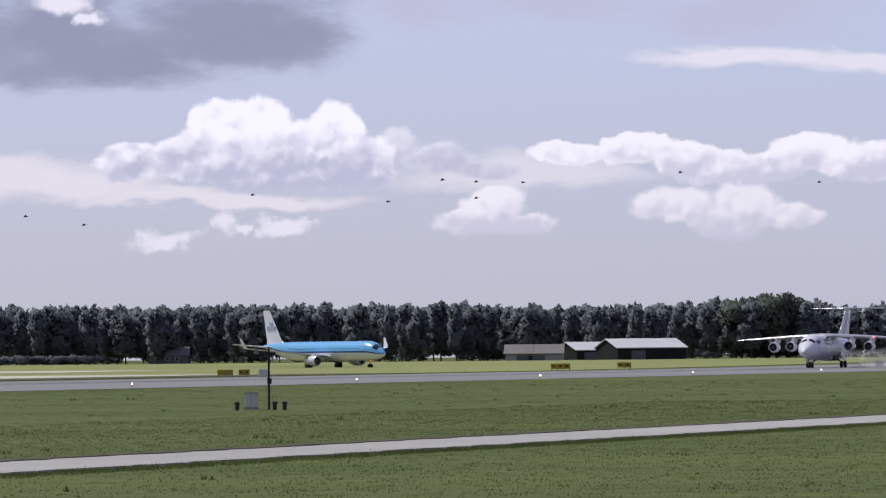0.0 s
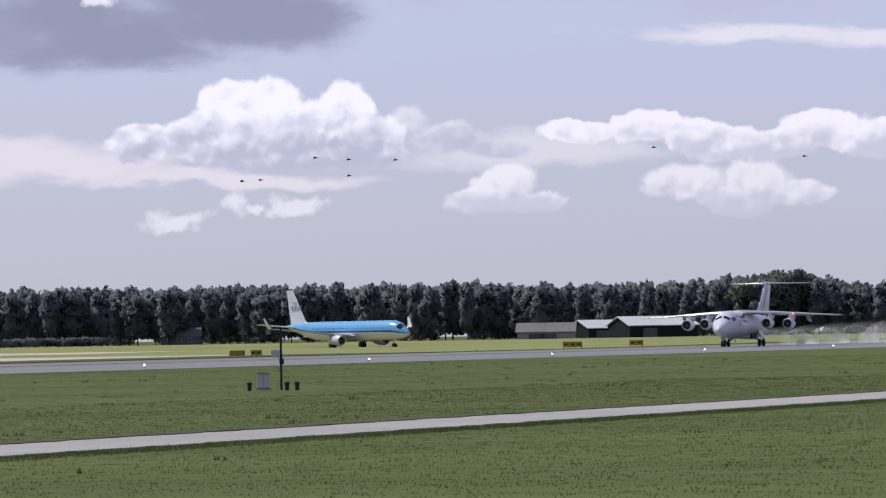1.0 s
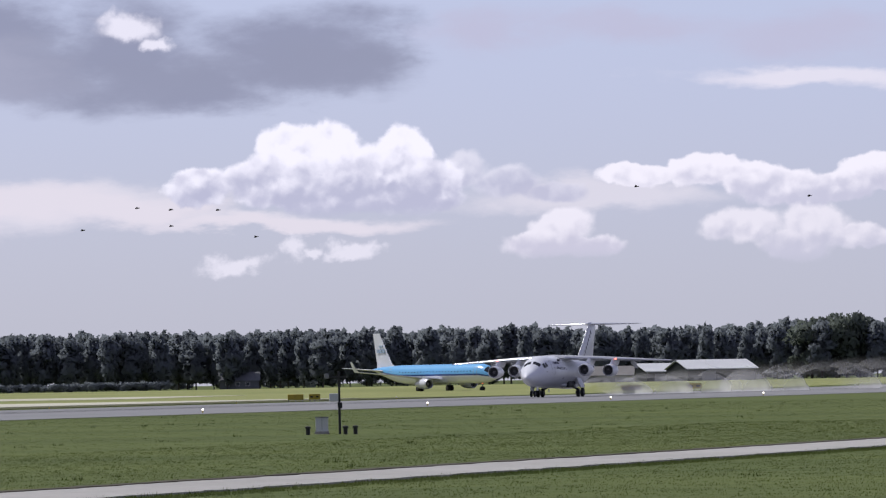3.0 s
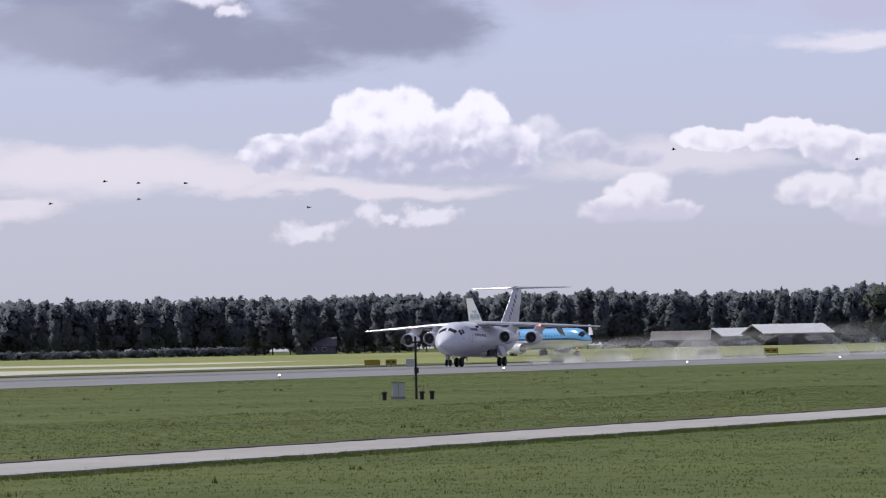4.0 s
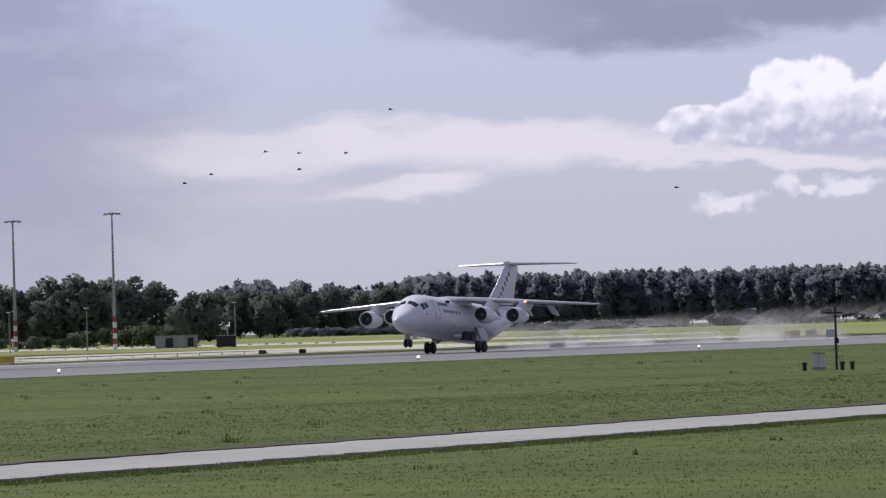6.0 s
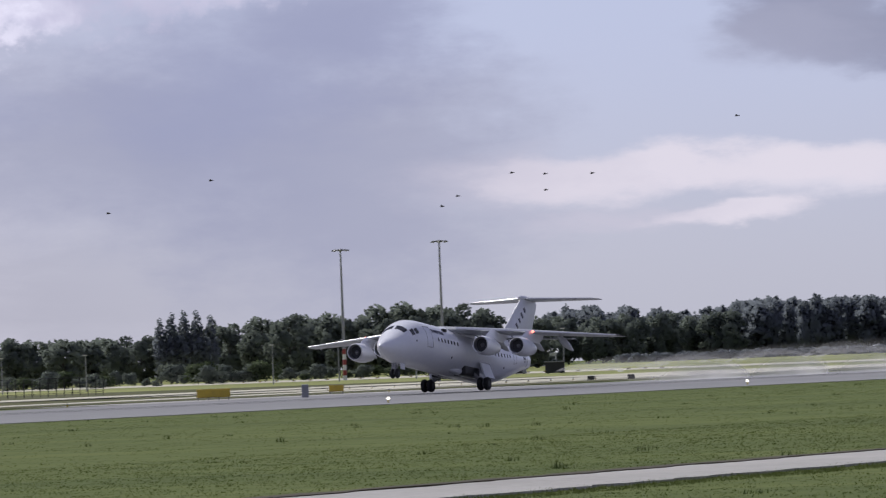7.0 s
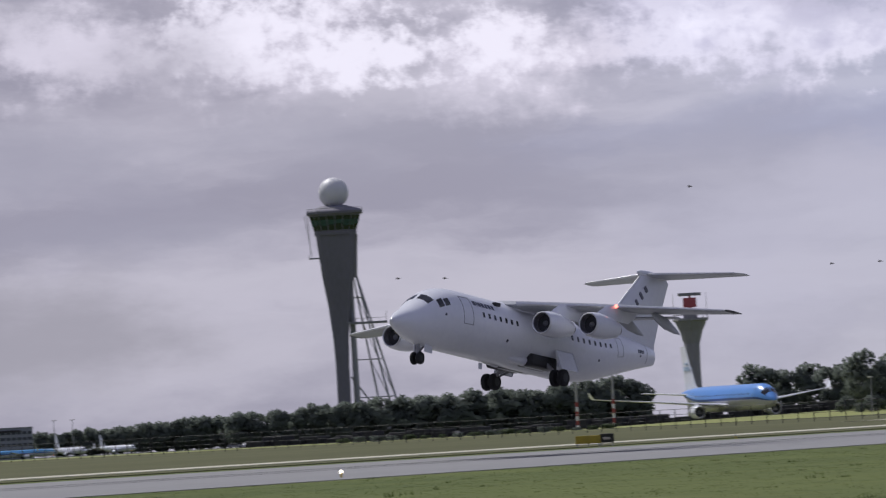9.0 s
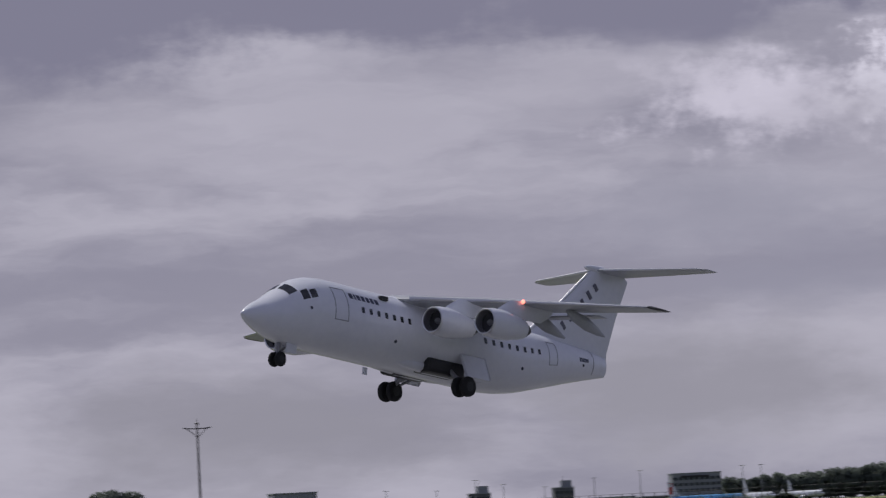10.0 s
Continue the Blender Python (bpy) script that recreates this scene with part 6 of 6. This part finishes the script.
# ---- spray and exhaust haze torn up behind the departing jet: rigid wisps that follow it ----
def haze_material(name, amount, ln, hg):
    mat = bpy.data.materials.new(name)
    mat.use_nodes = True
    nt = mat.node_tree
    nt.nodes.clear()
    o = nt.nodes.new("ShaderNodeOutputMaterial")
    mx, tr, df = nt.nodes.new("ShaderNodeMixShader"), nt.nodes.new("ShaderNodeBsdfTransparent"), nt.nodes.new("ShaderNodeBsdfDiffuse")
    tl, both = nt.nodes.new("ShaderNodeBsdfTranslucent"), nt.nodes.new("ShaderNodeMixShader")
    tl.inputs[0].default_value = (0.93, 0.92, 0.92, 1)
    nt.links.new(df.outputs[0], both.inputs[1])
    nt.links.new(tl.outputs[0], both.inputs[2])
    df.inputs[0].default_value = (0.93, 0.92, 0.92, 1)
    co, no, rg = nt.nodes.new("ShaderNodeTexCoord"), nt.nodes.new("ShaderNodeTexNoise"), nt.nodes.new("ShaderNodeMapRange")
    no.inputs["Scale"].default_value, no.inputs["Detail"].default_value = 0.10, 2
    rg.inputs[1].default_value, rg.inputs[2].default_value, rg.inputs[4].default_value = -0.5, 0.7, amount
    nt.links.new(co.outputs["Object"], no.inputs["Vector"])
    nt.links.new(no.outputs["Fac"], rg.inputs[0])
    # thins out upwards and towards both ends
    sx = nt.nodes.new("ShaderNodeSeparateXYZ")
    nt.links.new(co.outputs["Object"], sx.inputs[0])
    ab = nt.nodes.new("ShaderNodeMath")
    ab.operation = "ABSOLUTE"
    nt.links.new(sx.outputs[0], ab.inputs[0])
    fade = rg.outputs[0]
    for sock, lo, hi in ((sx.outputs[2], 0.3, 0.4 + hg), (ab.outputs[0], ln * 0.15, ln * 0.95)):
        fd, mu = nt.nodes.new("ShaderNodeMapRange"), nt.nodes.new("ShaderNodeMath")
        fd.interpolation_type = "SMOOTHSTEP"
        nt.links.new(sock, fd.inputs[0])
        for i, val in zip((1, 2, 3, 4), (lo, hi, 1.0, 0.0)):
            fd.inputs[i].default_value = val
        mu.operation = "MULTIPLY"
        nt.links.new(fade, mu.inputs[0])
        nt.links.new(fd.outputs[0], mu.inputs[1])
        fade = mu.outputs[0]
    nt.links.new(fade, mx.inputs[0])
    nt.links.new(tr.outputs[0], mx.inputs[1])
    nt.links.new(both.outputs[0], mx.inputs[2])
    nt.links.new(mx.outputs[0], o.inputs[0])
    return mat


def wisp(lag, seed):
    """A lumpy low cloud of spray, thinner the longer it hangs."""
    rnd = random.Random(seed)
    u = lag / 190
    ln, wd, hg = 17.0, 5.0 + 4 * u, 1.9 + 2.6 * u
    bm = bmesh.new()
    bmesh.ops.create_icosphere(bm, subdivisions=4, radius=1.0)
    for v in bm.verts:
        k = 1 + 0.06 * noise.fractal(v.co * 1.6 + Vector((seed * 3.1, 0, 0)), 1.0, 2.0, 4)
        v.co = Vector((v.co.x * ln * k, v.co.y * wd * k, max(v.co.z, -0.12) * hg * k + 0.4))
    bmesh.ops.recalc_face_normals(bm, faces=bm.faces[:])
    bmesh.ops.delete(bm, geom=[f for f in bm.faces if f.normal.y > -0.1 and f.normal.z < 0.8], context="FACES")
    w = smooth_part("spray_wisp", bm, haze_material("spray", 0.62 * math.exp(-1.2 * u) + 0.07, ln, hg))
    w.visible_shadow = False
    return lag, tagged(w, "thin pale spray drifting low behind the jet", "spray", group="runway spray")


PUFFS = [wisp(14 + 19 * k, k) for k in range(10)]


# ---- what moves ----
def motions():
    rows = []
    rj = [(0, 867.9, 0, 0.3), (1, 813.4, 0, 0.35), (2, 757.0, 0, 0.3), (3.5, 670.2, 0, 0.45), (4.5, 609.2, 0, 0.6), (5, 576.4, 0, 0.7), (5.6, 538.5, 0, 2.0),
          (6.5, 480.0, 0, 4.72), (7, 444.9, 0.08, 6.2), (7.5, 412.3, 0.43, 6.45), (8, 376.7, 1.21, 7.65), (8.5, 343.6, 2.27, 7.88), (9, 307.5, 3.88, 8.6), (9.5, 274.2, 5.38, 8.4), (10, 238.1, 7.29, 9.29)]
    walk(regional, [(t, pose(x, 202.3, z + 0.03, 0, -p, 180)) for t, x, z, p in rj])
    for lag, puff in PUFFS:
        walk(puff, [(t, pose(max(x, 470.0) + lag, 202.3 + 0.012 * lag, 0.05)) for t, x, z, q in rj])
    hd = math.degrees(math.atan2(-0.78, -0.625))
    fwd = Vector((math.cos(radians(hd)), math.sin(radians(hd)), 0))
    start = spot(17.62, 1062)
    walk(taxiing, [(t, pose(*(start + fwd * s).to_2d(), 0.3, 0, 0, hd)) for t, s in ((0, 0.0), (1, 3.6), (2, 7.6), (3.5, 14.6), (5, 22.5), (6, 28), (8, 40), (10, 52))])
    hw = 211.7 + 21
    fw = Vector((math.cos(radians(hw)), math.sin(radians(hw)), 0))
    ws = spot(31.60, 1490)
    walk(wide, [(t, pose(*(ws + fw * s).to_2d(), rise(ws.x, ws.y), 0, 0, hw)) for t, s in ((0, -44), (4, -22), (8, 0), (9, 5.5), (10, 11))])

    # birds: five in a loose flock, the rest alone; (time, beta, el) at 400 m
    loose = [(0, 0), (0.42, 0.01), (0.72, 0.03), (1.21, -0.16), (0.42, -0.135)]
    line = [(0, 15.82, 1.545), (2, 18.19, 1.588), (4.5, 20.68, 1.497), (6.5, 22.88, 1.63), (8, 23.6, 1.7), (10, 25.5, 1.8)]
    singles = [[(0, 14.41, 1.62), (4.5, 15.94, 1.73), (10, 18.0, 1.8)], [(0, 13.17, 1.52), (5, 14.4, 1.6), (10, 16.0, 1.6)],
               [(0, 18.24, 1.455), (4.5, 19.15, 1.25), (10, 20.5, 1.1)], [(0, 20.27, 1.28), (4.5, 23.0, 1.3), (6.5, 24.2, 1.383), (10, 26.5, 1.6)],
               [(0, 19.75, 1.2), (4.5, 23.1, 1.7), (6.5, 21.84, 2.05), (10, 22.0, 2.4)], [(0, 24.0, 1.4), (6.5, 26.08, 1.6), (8, 27.58, 2.11), (10, 29.0, 2.3)],
               [(0, 26.0, 1.6), (8, 30.59, 1.967), (9, 31.77, 1.99), (10, 33.0, 2.0)], [(0, 26.0, 1.2), (8, 30.65, 1.64), (9, 29.9, 1.7), (10, 29.5, 1.8)],
               [(0, 25.0, 1.5), (8, 28.73, 1.44), (9, 30.54, 1.23), (10, 32.0, 1.1)], [(0, 25.5, 1.3), (8, 29.27, 1.25), (10, 31.0, 1.2)],
               [(0, 31.0, 1.2), (9, 34.0, 1.29), (9.5, 34.38, 1.13), (10, 35.0, 1.2)], [(0, 31.3, 1.3), (9, 34.42, 1.31), (9.5, 34.1, 1.16), (10, 34.2, 1.2)]]
    paths = [[(t, b + db, e + de) for t, b, e in line] for db, de in loose] + singles
    for k, (b_, path) in enumerate(zip(FLOCK, paths)):
        rows = []
        for i, (t, b, e) in enumerate(path):
            p = EYE + way(b, e) * 400
            rows.append((t, pose(p.x, p.y, p.z, 14 * math.sin(3 * i + k), 6, b + 95 + 10 * math.sin(i + k))))
        walk(b_, rows)


motions()
